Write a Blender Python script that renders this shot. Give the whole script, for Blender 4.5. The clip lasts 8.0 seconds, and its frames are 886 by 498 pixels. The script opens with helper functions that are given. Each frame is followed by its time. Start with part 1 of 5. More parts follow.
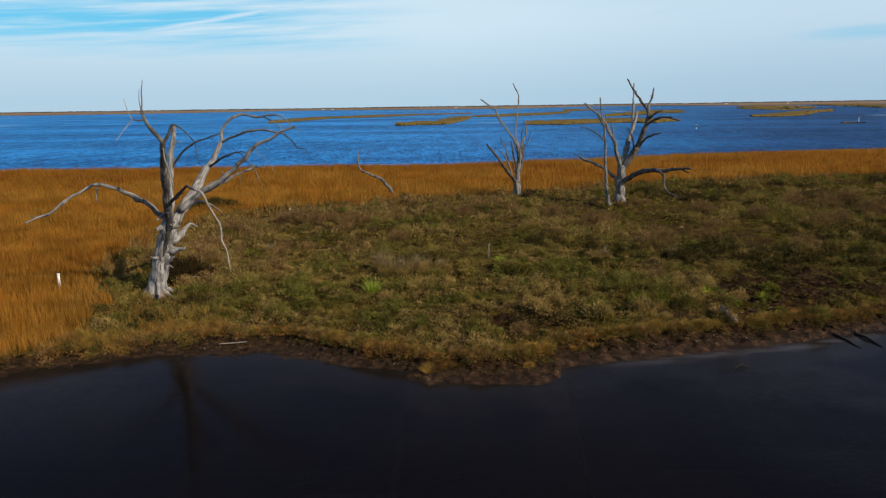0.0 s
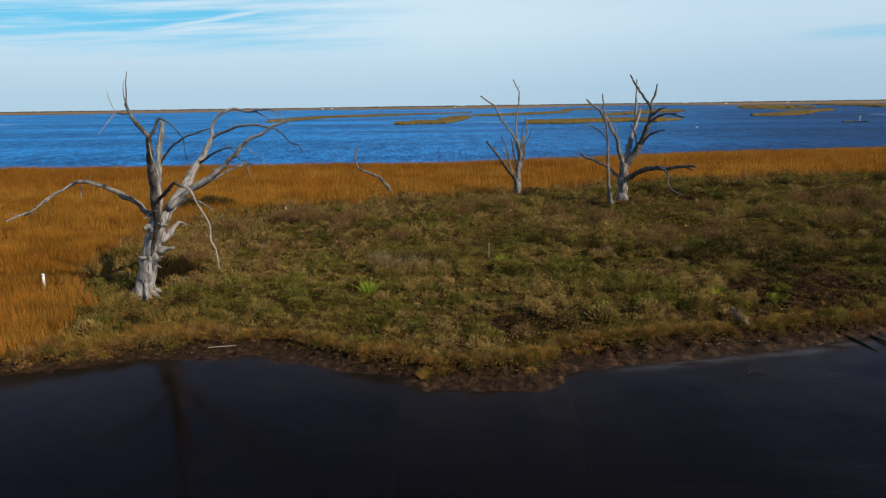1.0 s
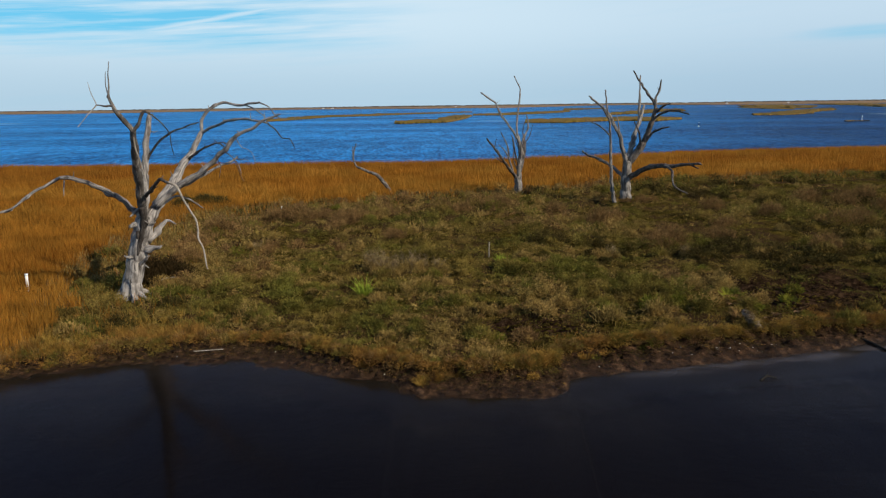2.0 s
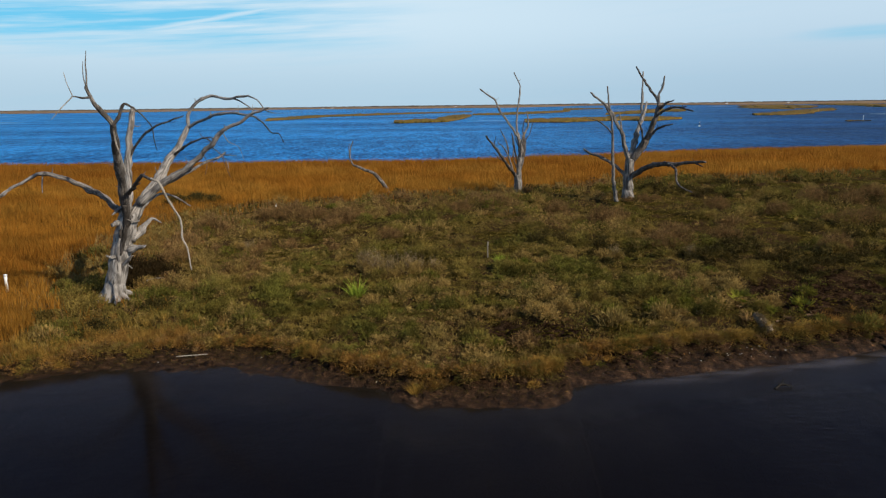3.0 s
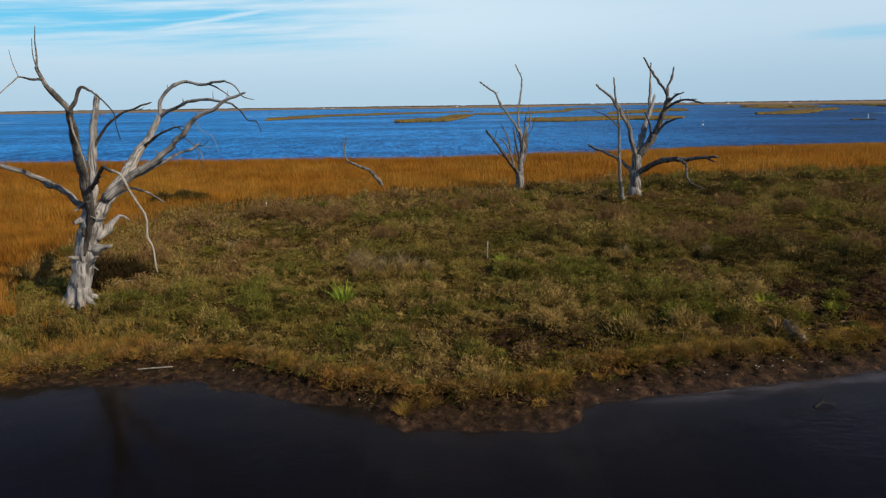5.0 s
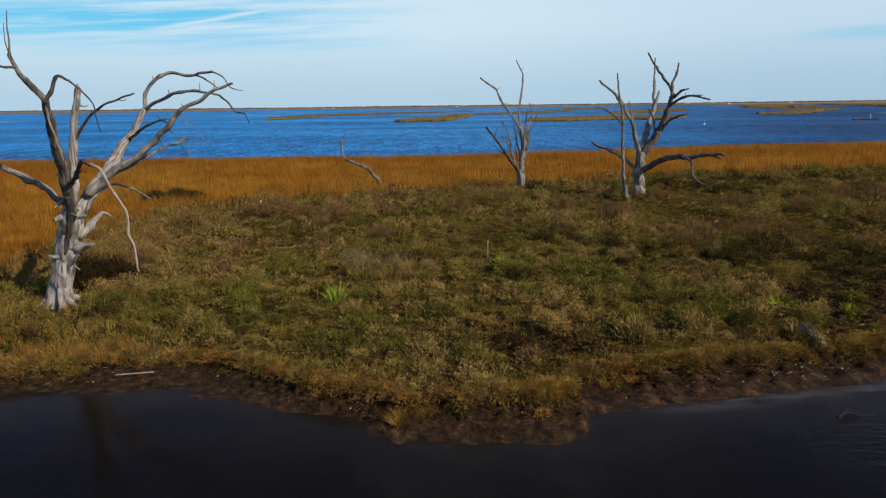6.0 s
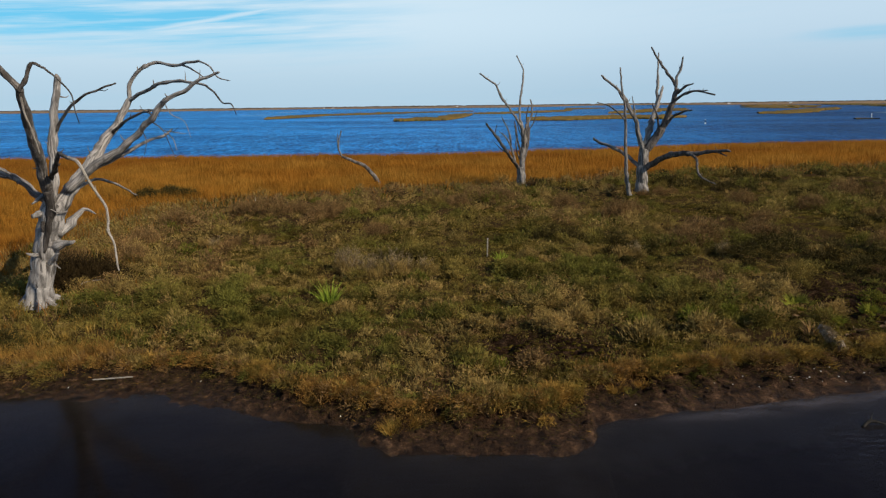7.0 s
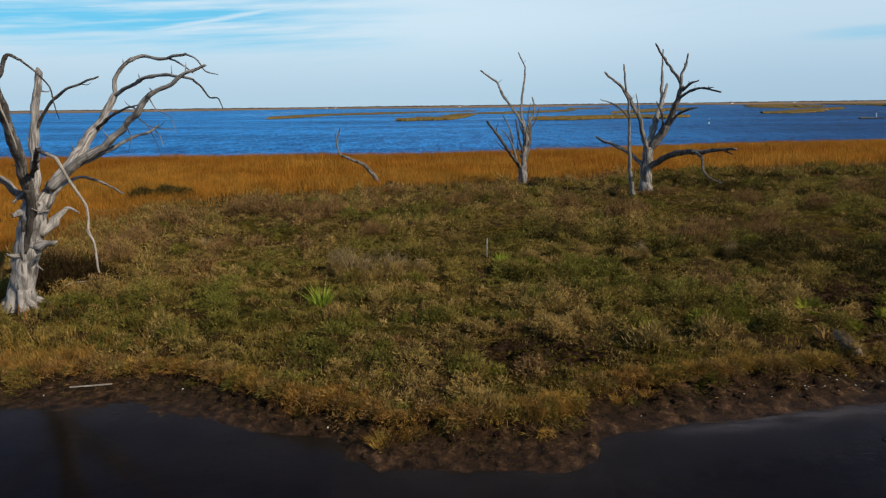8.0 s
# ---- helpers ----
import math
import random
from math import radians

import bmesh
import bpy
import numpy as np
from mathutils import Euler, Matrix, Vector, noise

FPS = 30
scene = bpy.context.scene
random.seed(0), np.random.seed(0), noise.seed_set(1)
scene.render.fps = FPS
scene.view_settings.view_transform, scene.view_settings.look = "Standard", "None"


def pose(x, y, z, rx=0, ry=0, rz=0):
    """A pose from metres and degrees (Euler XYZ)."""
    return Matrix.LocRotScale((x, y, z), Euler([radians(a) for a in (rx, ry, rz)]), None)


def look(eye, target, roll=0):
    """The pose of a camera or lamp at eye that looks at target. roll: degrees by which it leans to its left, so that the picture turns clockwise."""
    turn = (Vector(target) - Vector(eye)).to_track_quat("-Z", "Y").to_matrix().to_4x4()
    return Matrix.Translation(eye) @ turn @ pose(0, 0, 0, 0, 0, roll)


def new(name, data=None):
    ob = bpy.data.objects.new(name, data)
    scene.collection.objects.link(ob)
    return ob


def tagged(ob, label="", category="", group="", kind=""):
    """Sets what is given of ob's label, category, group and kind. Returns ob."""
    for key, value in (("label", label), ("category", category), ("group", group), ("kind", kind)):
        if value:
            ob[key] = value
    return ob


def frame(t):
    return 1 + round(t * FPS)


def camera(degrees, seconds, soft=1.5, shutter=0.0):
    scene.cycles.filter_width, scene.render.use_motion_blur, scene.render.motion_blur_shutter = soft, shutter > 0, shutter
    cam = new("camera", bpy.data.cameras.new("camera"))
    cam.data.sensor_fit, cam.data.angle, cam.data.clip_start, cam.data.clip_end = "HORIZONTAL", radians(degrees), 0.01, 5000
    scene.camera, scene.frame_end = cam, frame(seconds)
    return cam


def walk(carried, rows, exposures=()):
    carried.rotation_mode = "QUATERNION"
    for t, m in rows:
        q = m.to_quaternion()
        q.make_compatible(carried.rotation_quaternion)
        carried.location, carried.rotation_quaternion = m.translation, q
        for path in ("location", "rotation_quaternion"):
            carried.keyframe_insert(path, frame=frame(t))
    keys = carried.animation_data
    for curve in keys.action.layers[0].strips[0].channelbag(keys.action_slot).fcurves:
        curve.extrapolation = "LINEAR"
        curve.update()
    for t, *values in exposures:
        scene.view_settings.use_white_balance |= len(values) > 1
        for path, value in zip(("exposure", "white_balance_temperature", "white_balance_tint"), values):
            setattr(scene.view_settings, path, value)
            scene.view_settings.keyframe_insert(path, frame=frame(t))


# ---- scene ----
cam = camera(66.0, 8.0, soft=1.25)
PATH = [
    (0, (0.205, 0.485, 8.042), (0.171, 2.442, 7.63), -0.8),
    (0.5, (0.195, 0.984, 7.946), (0.162, 2.94, 7.532), -0.7),
    (1, (0.235, 1.475, 7.825), (0.202, 3.431, 7.412), -0.8),
    (1.5, (0.27, 1.975, 7.709), (0.236, 3.932, 7.295), -0.8),
    (3, (0.393, 3.57, 7.364), (0.36, 5.526, 6.95), -0.7),
    (3.5, (0.463, 4.112, 7.243), (0.428, 6.068, 6.828), -0.8),
    (4, (0.493, 4.643, 7.099), (0.458, 6.6, 6.686), -0.8),
    (4.5, (0.53, 5.185, 6.993), (0.494, 7.141, 6.58), -0.8),
    (6, (0.627, 6.738, 6.637), (0.589, 8.694, 6.224), -0.7),
    (6.5, (0.646, 7.221, 6.502), (0.608, 9.178, 6.09), -0.7),
    (7, (0.669, 7.688, 6.367), (0.632, 9.645, 5.954), -0.7),
    (7.5, (0.729, 8.113, 6.266), (0.691, 10.069, 5.853), -0.7),
    (8, (0.831, 8.497, 6.22), (0.786, 10.454, 5.807), -0.7),
]
walk(cam, [(t, look(eye, target, roll)) for t, eye, target, roll in PATH])

# ---- world, sun, exposure ----
SUN_TO = Vector((0.82, -0.52, 0.0)).normalized()
SUN_UP = radians(33)
scene.view_settings.exposure = 0.0

world = bpy.data.worlds.new("world")
scene.world = world
world.use_nodes = True


class Net:
    """Short-hand for node trees: n(type, inputs..., settings...) returns the first output."""

    def __init__(self, tree):
        self.tree = tree
        tree.nodes.clear()

    def add(self, kind, ins=None, out=0, operation="", smooth=False):
        node = self.tree.nodes.new("ShaderNode" + kind)
        if operation:
            node.operation = operation
        if smooth:
            node.interpolation_type = "SMOOTHSTEP"
        for key, value in (ins or {}).items():
            socket = node.inputs[key]
            if isinstance(value, bpy.types.NodeSocket):
                self.tree.links.new(value, socket)
            else:
                socket.default_value = value
        return node.outputs[out] if len(node.outputs) else None

    def math(self, op, a, b=0.0, c=0.0):
        return self.add("Math", {0: a, 1: b, 2: c}, operation=op)

    def noise(self, vec, scale, detail=4.0, rough=0.55):
        return self.add("TexNoise", {"Vector": vec, "Scale": scale, "Detail": detail, "Roughness": rough})

    def ramp(self, fac, *stops):
        node = self.tree.nodes.new("ShaderNodeValToRGB")
        self.tree.links.new(fac, node.inputs[0])
        el = node.color_ramp.elements
        while len(el) < len(stops):
            el.new(0.5)
        for e, (p, c) in zip(el, stops):
            e.position, e.color = p, (*c, 1) if len(c) == 3 else c
        return node.outputs[0]

    def span(self, v, a, b, c=0.0, d=1.0):
        return self.add("MapRange", {0: v, 1: a, 2: b, 3: c, 4: d}, smooth=True)

    def mix(self, fac, a, b, blend="MIX"):
        node = self.tree.nodes.new("ShaderNodeMix")
        node.data_type, node.blend_type = "RGBA", blend
        for k, v in ((0, fac), (6, a), (7, b)):
            if isinstance(v, bpy.types.NodeSocket):
                self.tree.links.new(v, node.inputs[k])
            else:
                node.inputs[k].default_value = v if k == 0 else (*v, 1)
        return node.outputs[2]

    def scaled(self, vec, s):
        return self.add("Mapping", {"Vector": vec, "Scale": s})


def make_sky():
    n = Net(world.node_tree)
    air = n.tree.nodes.new("ShaderNodeTexSky")
    air.sky_type, air.sun_disc, air.sun_elevation, air.sun_rotation = "NISHITA", False, SUN_UP, math.atan2(SUN_TO.x, SUN_TO.y)
    air.dust_density, air.ozone_density = 0.4, 3.0
    sky = air.outputs[0]
    way = n.add("TexCoord", out=0)
    sep = n.tree.nodes.new("ShaderNodeSeparateXYZ")
    n.tree.links.new(way, sep.inputs[0])
    x, y, z = sep.outputs
    az = n.math("ARCTAN2", x, y)
    el = n.math("ARCSINE", z)
    # thin streaked cirrus, drawn out sideways
    vec = n.add("CombineXYZ", {0: az, 1: n.math("ADD", n.math("MULTIPLY", el, 9.0), n.math("MULTIPLY", az, -0.55)), 2: 0.0})
    wisps = n.noise(n.scaled(vec, (2.2, 3.6, 1.0)), 1.0, 7.0, 0.6)
    fine = n.noise(n.scaled(vec, (5.0, 14.0, 1.0)), 1.0, 5.0, 0.6)
    # the veil is thick to the right and low down, thin high up to the left
    open_left = n.math("MULTIPLY", n.span(az, 0.0, -0.34), n.span(el, 0.050, 0.112))
    open_right = n.math("MULTIPLY", n.span(az, 0.42, 0.52), n.math("MULTIPLY", n.span(el, 0.068, 0.078), n.span(el, 0.092, 0.082)))
    high = n.span(el, 0.16, 0.42)
    gaps = n.math("MAXIMUM", n.math("MAXIMUM", open_left, n.math("MULTIPLY", open_right, 0.36)), n.math("MULTIPLY", high, 2.0))
    torn = n.math("ADD", n.math("MULTIPLY", n.math("SUBTRACT", 0.5, wisps), 3.4), n.math("MULTIPLY", n.math("SUBTRACT", 0.5, fine), 1.6))
    density = n.math("SUBTRACT", 1.0, n.math("MULTIPLY", gaps, n.math("ADD", torn, 0.55)))
    density = n.math("ADD", density, n.math("MULTIPLY", n.math("SUBTRACT", wisps, 0.6), 0.35))
    cover = n.add("MapRange", {0: density, 1: 0.05, 2: 0.95, 3: 0.06, 4: 1.0})
    # an old vapour trail
    off = n.math("ABSOLUTE", n.math("SUBTRACT", el, n.math("ADD", n.math("MULTIPLY", az, 0.2), 0.180)))
    trail = n.math("MULTIPLY", n.span(n.math("ADD", off, n.math("MULTIPLY", n.math("SUBTRACT", fine, 0.5), 0.006)), 0.0055, 0.0), n.math("MULTIPLY", n.span(az, -0.10, -0.24), n.span(az, -0.52, -0.36)))
    cover = n.math("MAXIMUM", cover, n.math("MULTIPLY", trail, 0.85))
    low = n.span(el, 0.0, 0.12)
    veil = n.mix(low, (5.3, 7.4, 9.0), (7.3, 9.3, 10.7))
    veil = n.mix(n.span(az, -0.1, 0.5), veil, n.mix(1.0, veil, (0.88, 0.90, 0.93), "MULTIPLY"))
    veil = n.mix(n.span(el, 0.2, 0.6), veil, (1.7, 2.3, 3.4))
    blue = n.mix(n.span(el, 0.35, 0.1), n.mix(1.0, sky, (0.75, 1.0, 1.2), "MULTIPLY"), n.mix(1.0, sky, (0.34, 1.05, 1.35), "MULTIPLY"))
    blue = n.mix(n.math("MULTIPLY", n.span(el, 0.24, 0.14), 0.75), blue, (1.7, 7.0, 10.4))
    colour = n.mix(cover, blue, veil)
    back = n.add("Background", {"Color": colour, "Strength": SKY})
    n.add("OutputWorld", {"Surface": back})


SKY = 0.085
make_sky()
sun = new("sun", bpy.data.lights.new("sun", "SUN"))
sun.data.energy, sun.data.angle, sun.data.color = 5.0, radians(0.6), (1.0, 0.86, 0.675)
sun.matrix_world = look((SUN_TO.x * math.cos(SUN_UP) * 60, SUN_TO.y * math.cos(SUN_UP) * 60, math.sin(SUN_UP) * 60), (0, 0, 0))

# ---- materials ----


def material(name):
    m = bpy.data.materials.new(name)
    m.use_nodes = True
    return m, Net(m.node_tree)


def finish(n, colour, rough, normal=None, **more):
    ins = {"Base Color": colour, "Roughness": rough}
    for k, v in more.items():
        ins[k.replace("_", " ")] = v
    if normal is not None:
        ins["Normal"] = normal
    n.add("OutputMaterial", {"Surface": n.add("BsdfPrincipled", ins)})


def bump(n, height, strength, distance):
    return n.add("Bump", {"Height": height, "Strength": strength, "Distance": distance})


def place(n):
    return n.add("NewGeometry", out=0)


def grass_material(name, low, high, patch_a, patch_b, patch_scale, patch_amount=0.6, through_light=0.25, mottle=(0.55, 1.42), contrast=0.42):
    """Blades: two tones mixed blade by blade, tinted by patches metres across."""
    m, n = material(name)
    rnd = n.add("NewGeometry", out="Random Per Island")
    pos = place(n)
    tone = n.mix(n.math("MULTIPLY_ADD", rnd, contrast, 0.5 - contrast * 0.5), low, high)
    patch = n.span(n.noise(pos, patch_scale, 3.0), 0.38, 0.62)
    tint = n.mix(patch, patch_a, patch_b)
    fine = n.span(n.noise(pos, patch_scale * 5, 4.0, 0.65), 0.36, 0.64, *mottle)
    tone = n.mix(patch_amount, tone, tint)
    tone = n.mix(1.0, tone, n.add("CombineColor", {0: fine, 1: fine, 2: fine}), "MULTIPLY")
    body = n.add("BsdfPrincipled", {"Base Color": tone, "Roughness": 0.9, "Specular IOR Level": 0.05})
    thru = n.add("BsdfTranslucent", {"Color": tone})
    n.add("OutputMaterial", {"Surface": n.add("MixShader", {0: through_light, 1: body, 2: thru})})
    return m


REED = grass_material("golden_reed", (0.3148, 0.1389, 0.01814), (0.499, 0.2413, 0.04082), (0.392, 0.1624, 0.02041), (0.4455, 0.2237, 0.03629), 0.11, 0.72, 0.52, (0.72, 1.2), 0.35)
REED_RUST = grass_material("rusty_reed", (0.2709, 0.1117, 0.01602), (0.3965, 0.1689, 0.02587), (0.3172, 0.1247, 0.01725), (0.37, 0.1663, 0.02464), 0.14, 0.7, 0.52, (0.72, 1.2), 0.35)
MEADOW = grass_material("meadow_grass", (0.07795, 0.07619, 0.01536), (0.215, 0.1659, 0.04096), (0.1021, 0.1106, 0.01792), (0.2285, 0.15, 0.04096), 0.33, 0.5)
STRAW = grass_material("straw_grass", (0.1456, 0.0784, 0.01792), (0.4032, 0.2408, 0.0672), (0.3024, 0.2016, 0.03808), (0.2576, 0.1254, 0.03136), 0.5, 0.55)
GREEN = grass_material("green_forb", (0.07685, 0.09458, 0.0125), (0.1656, 0.1576, 0.025), (0.09275, 0.1091, 0.01375), (0.1524, 0.1274, 0.0225), 0.8, 0.4)
TAN = grass_material("tan_tussock_grass", (0.1342, 0.09516, 0.02928), (0.3782, 0.2623, 0.0915), (0.2013, 0.1488, 0.04148), (0.3111, 0.1952, 0.06344), 0.6, 0.45)
BROWN = grass_material("brown_shrub_twigs", (0.09, 0.0528, 0.0216), (0.27, 0.1656, 0.0672), (0.126, 0.0744, 0.0288), (0.222, 0.1344, 0.0504), 0.6, 0.4, 0.1)
RUSH = grass_material("dark_rush", (0.028, 0.024, 0.007), (0.085, 0.062, 0.018), (0.035, 0.034, 0.008), (0.07, 0.048, 0.016), 0.5, 0.4, 0.1)
BRAMBLE = grass_material("dark_bramble", (0.010, 0.007, 0.003), (0.050, 0.032, 0.012), (0.014, 0.010, 0.003), (0.035, 0.022, 0.009), 0.5, 0.4, 0.05)
GREY = grass_material("grey_dry_twigs", (0.10, 0.070, 0.034), (0.34, 0.255, 0.145), (0.20, 0.145, 0.08), (0.27, 0.20, 0.12), 0.8, 0.4, 0.15)
PALM = grass_material("palmetto_leaf", (0.0986, 0.116, 0.0162), (0.271, 0.255, 0.0348), (0.148, 0.157, 0.0174), (0.246, 0.22, 0.0348), 1.2, 0.3, 0.3)
SWORD = grass_material("sword_leaf", (0.16, 0.22, 0.025), (0.36, 0.42, 0.06), (0.22, 0.30, 0.03), (0.32, 0.36, 0.05), 1.2, 0.3, 0.3, (0.85, 1.15))


def ground_material():
    m, n = material("marsh_soil")
    pos = place(n)
    sep = n.tree.nodes.new("ShaderNodeSeparateXYZ")
    n.tree.links.new(pos, sep.inputs[0])
    height = sep.outputs[2]
    clod = n.noise(pos, 4.0, 7.0, 0.72)
    fine = n.noise(pos, 26.0, 4.0, 0.65)
    mud = n.ramp(clod, (0.34, (0.005, 0.0025, 0.0012)), (0.47, (0.026, 0.0135, 0.0066)), (0.57, (0.052, 0.0275, 0.0135)), (0.67, (0.135, 0.075, 0.041)))
    patch = n.noise(pos, 0.45, 4.0)
    thatch = n.ramp(n.math("ADD", n.math("MULTIPLY", n.noise(pos, 2.6, 6.0, 0.75), 0.6), n.math("MULTIPLY", n.noise(pos, 14.0, 5.0, 0.75), 0.4)), (0.38, (0.010, 0.007, 0.002)), (0.47, (0.036, 0.028, 0.006)), (0.55, (0.085, 0.064, 0.012)), (0.64, (0.19, 0.13, 0.035)))
    thatch = n.mix(n.span(n.math("MULTIPLY_ADD", fine, 0.35, patch), 0.60, 0.78), thatch, n.mix(fine, (0.016, 0.010, 0.005), (0.080, 0.048, 0.022)))
    soil = n.ramp(clod, (0.36, (0.006, 0.0035, 0.002)), (0.5, (0.026, 0.0150, 0.0085)), (0.66, (0.070, 0.042, 0.024)))
    worn = n.tree.nodes.new("ShaderNodeAttribute")
    worn.attribute_name = "worn"
    thatch = n.mix(n.span(n.math("MULTIPLY_ADD", fine, 0.4, worn.outputs["Fac"]), 0.42, 0.70), thatch, soil)
    edge = n.math("ADD", height, n.math("MULTIPLY", n.math("SUBTRACT", clod, 0.5), 0.25))
    colour = n.mix(n.span(edge, 0.30, 0.46), mud, thatch)
    # paler shallows along the eastern bank, brown silt elsewhere
    silt = n.mix(n.span(n.math("MULTIPLY_ADD", patch, 6.0, sep.outputs[0]), 5.0, 9.0), (0.080, 0.052, 0.036), (0.38, 0.34, 0.34))
    colour = n.mix(n.span(height, 0.004, -0.02), colour, silt)
    # dark bed silt, blacker with depth in place of light lost in water
    colour = n.mix(n.span(n.math("MULTIPLY_ADD", clod, 0.10, height), -0.02, -0.16), colour, (0.014, 0.0105, 0.0085))
    wet = n.span(n.math("MULTIPLY_ADD", clod, 0.3, height), 0.1, 0.36, 0.35, 0.95)
    relief = n.math("ADD", n.math("MULTIPLY", clod, 1.0), n.math("MULTIPLY", fine, 0.3))
    finish(n, colour, wet, bump(n, relief, 1.0, 0.16), Specular_IOR_Level=n.span(height, 0.15, 0.36, 0.12, 0.0))
    return m


def water_material(name, body, ripples, rough, strength, spec):
    m, n = material(name)
    pos = place(n)
    height = None
    for scale, weight in ripples:
        wave = n.math("MULTIPLY", n.noise(n.scaled(pos, (1.0, 1.7, 1.0)), scale, 3.0, 0.6), weight)
        height = wave if height is None else n.math("ADD", height, wave)
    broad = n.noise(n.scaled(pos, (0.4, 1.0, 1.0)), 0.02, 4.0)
    chop_light = n.math("ADD", n.math("MULTIPLY", n.noise(n.scaled(pos, (1.9, 0.55, 1.0)), 1.0, 3.0, 0.7), 0.7), n.math("MULTIPLY", n.noise(n.scaled(pos, (0.32, 0.10, 1.0)), 1.0, 3.0, 0.6), 0.3))
    # wave light in the colour: sky-facing chop bright blue, the rest dark blue
    tone = n.mix(n.span(n.math("MULTIPLY_ADD", chop_light, 1.2, n.math("MULTIPLY", broad, 0.5)), 0.72, 0.98), body[0], body[1])
    # darker eastward: the duller sky reflection there is put into the colour
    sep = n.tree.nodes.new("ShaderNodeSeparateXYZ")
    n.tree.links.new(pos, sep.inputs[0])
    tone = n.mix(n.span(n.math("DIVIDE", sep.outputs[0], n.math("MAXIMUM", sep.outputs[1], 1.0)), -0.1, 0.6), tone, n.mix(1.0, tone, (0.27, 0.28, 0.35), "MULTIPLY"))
    # calm slicks in the lee of the far islands mirror the low sky
    calm = n.math("MULTIPLY", n.span(n.noise(n.scaled(pos, (0.008, 0.0045, 1.0)), 1.0, 4.0, 0.6), 0.58, 0.70), n.span(sep.outputs[1], 230.0, 420.0))
    height = n.math("MULTIPLY", height, n.math("MULTIPLY_ADD", calm, -0.93, 1.0))
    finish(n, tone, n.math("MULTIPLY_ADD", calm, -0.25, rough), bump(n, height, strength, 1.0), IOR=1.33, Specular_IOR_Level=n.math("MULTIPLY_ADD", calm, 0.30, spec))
    return m


SOIL = ground_material()
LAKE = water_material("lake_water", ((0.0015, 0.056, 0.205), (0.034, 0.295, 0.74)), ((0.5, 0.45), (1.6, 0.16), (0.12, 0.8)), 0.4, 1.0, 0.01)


def creek_material():
    """Still, murky shallow water: a mirror at low angles, dark silt showing through."""
    m, n = material("creek_water")
    pos = place(n)
    sep = n.tree.nodes.new("ShaderNodeSeparateXYZ")
    n.tree.links.new(pos, sep.inputs[0])
    # a breath of wind ruffles the open eastern reach
    patch = n.math("MULTIPLY", n.span(n.noise(pos, 0.16, 3.0), 0.42, 0.62), n.span(sep.outputs[0], 4.0, 9.0))
    wave = n.math("ADD", n.math("MULTIPLY", n.noise(n.add("Mapping", {"Vector": pos, "Rotation": (0, 0, 0.55), "Scale": (1.0, 2.6, 1.0)}), 2.6, 3.0), n.math("MULTIPLY_ADD", patch, 0.036, 0.003)), n.math("MULTIPLY", n.noise(pos, 0.6, 2.0), 0.014))
    normal = bump(n, wave, 0.7, 1.0)
    gloss = n.add("BsdfGlossy", {"Color": (0.33, 0.29, 0.34, 1), "Roughness": 0.10, "Normal": normal})
    clear = n.add("BsdfTransparent", {"Color": (0.70, 0.60, 0.50, 1)})
    silt, pale = n.tree.nodes.new("ShaderNodeAttribute"), n.tree.nodes.new("ShaderNodeAttribute")
    silt.attribute_name, pale.attribute_name = "silt", "pale_margin"
    mist = n.math("MULTIPLY", silt.outputs["Fac"], n.span(n.noise(pos, 0.9, 4.0), 0.2, 0.8, 0.5, 1.0))
    murk = n.mix(mist, n.mix(n.noise(pos, 0.3, 3.0), (0.0085, 0.0066, 0.0052), (0.0130, 0.0102, 0.0080)), (0.046, 0.039, 0.030))
    # broken pale band just off the eastern bank
    murk = n.mix(n.math("MULTIPLY", pale.outputs["Fac"], n.span(n.noise(n.scaled(pos, (0.5, 2.0, 1.0)), 1.1, 4.0), 0.3, 0.65)), murk, (0.175, 0.158, 0.168))
    turbid = n.add("BsdfDiffuse", {"Color": murk})
    clear = n.add("MixShader", {0: 0.40, 1: clear, 2: turbid})
    fres = n.add("Fresnel", {"IOR": 1.32, "Normal": normal})
    n.add("OutputMaterial", {"Surface": n.add("MixShader", {0: fres, 1: clear, 2: gloss})})
    return m


CREEK = creek_material()


def marsh_far_material(name, a, b, c):
    m, n = material(name)
    pos = place(n)
    big = n.noise(pos, 0.03, 5.0, 0.65)
    small = n.noise(n.scaled(pos, (1, 1, 4)), 0.5, 4.0, 0.7)
    tone = n.ramp(big, (0.3, a), (0.5, b), (0.7, c))
    tone = n.mix(n.span(small, 0.35, 0.7), tone, tuple(v * 0.55 for v in b))
    sep = n.tree.nodes.new("ShaderNodeSeparateXYZ")
    n.tree.links.new(pos, sep.inputs[0])
    tone = n.mix(n.span(sep.outputs[2], 0.12, 0.35), (0.03, 0.022, 0.014), tone)
    finish(n, tone, 0.9, bump(n, small, 0.7, 0.4), Specular_IOR_Level=0.15)
    return m


ISLE = marsh_far_material("far_marsh_grass", (0.10, 0.082, 0.010), (0.175, 0.112, 0.015), (0.24, 0.132, 0.018))
FARLAND = marsh_far_material("far_land_grass", (0.21, 0.145, 0.075), (0.29, 0.185, 0.10), (0.18, 0.135, 0.08))


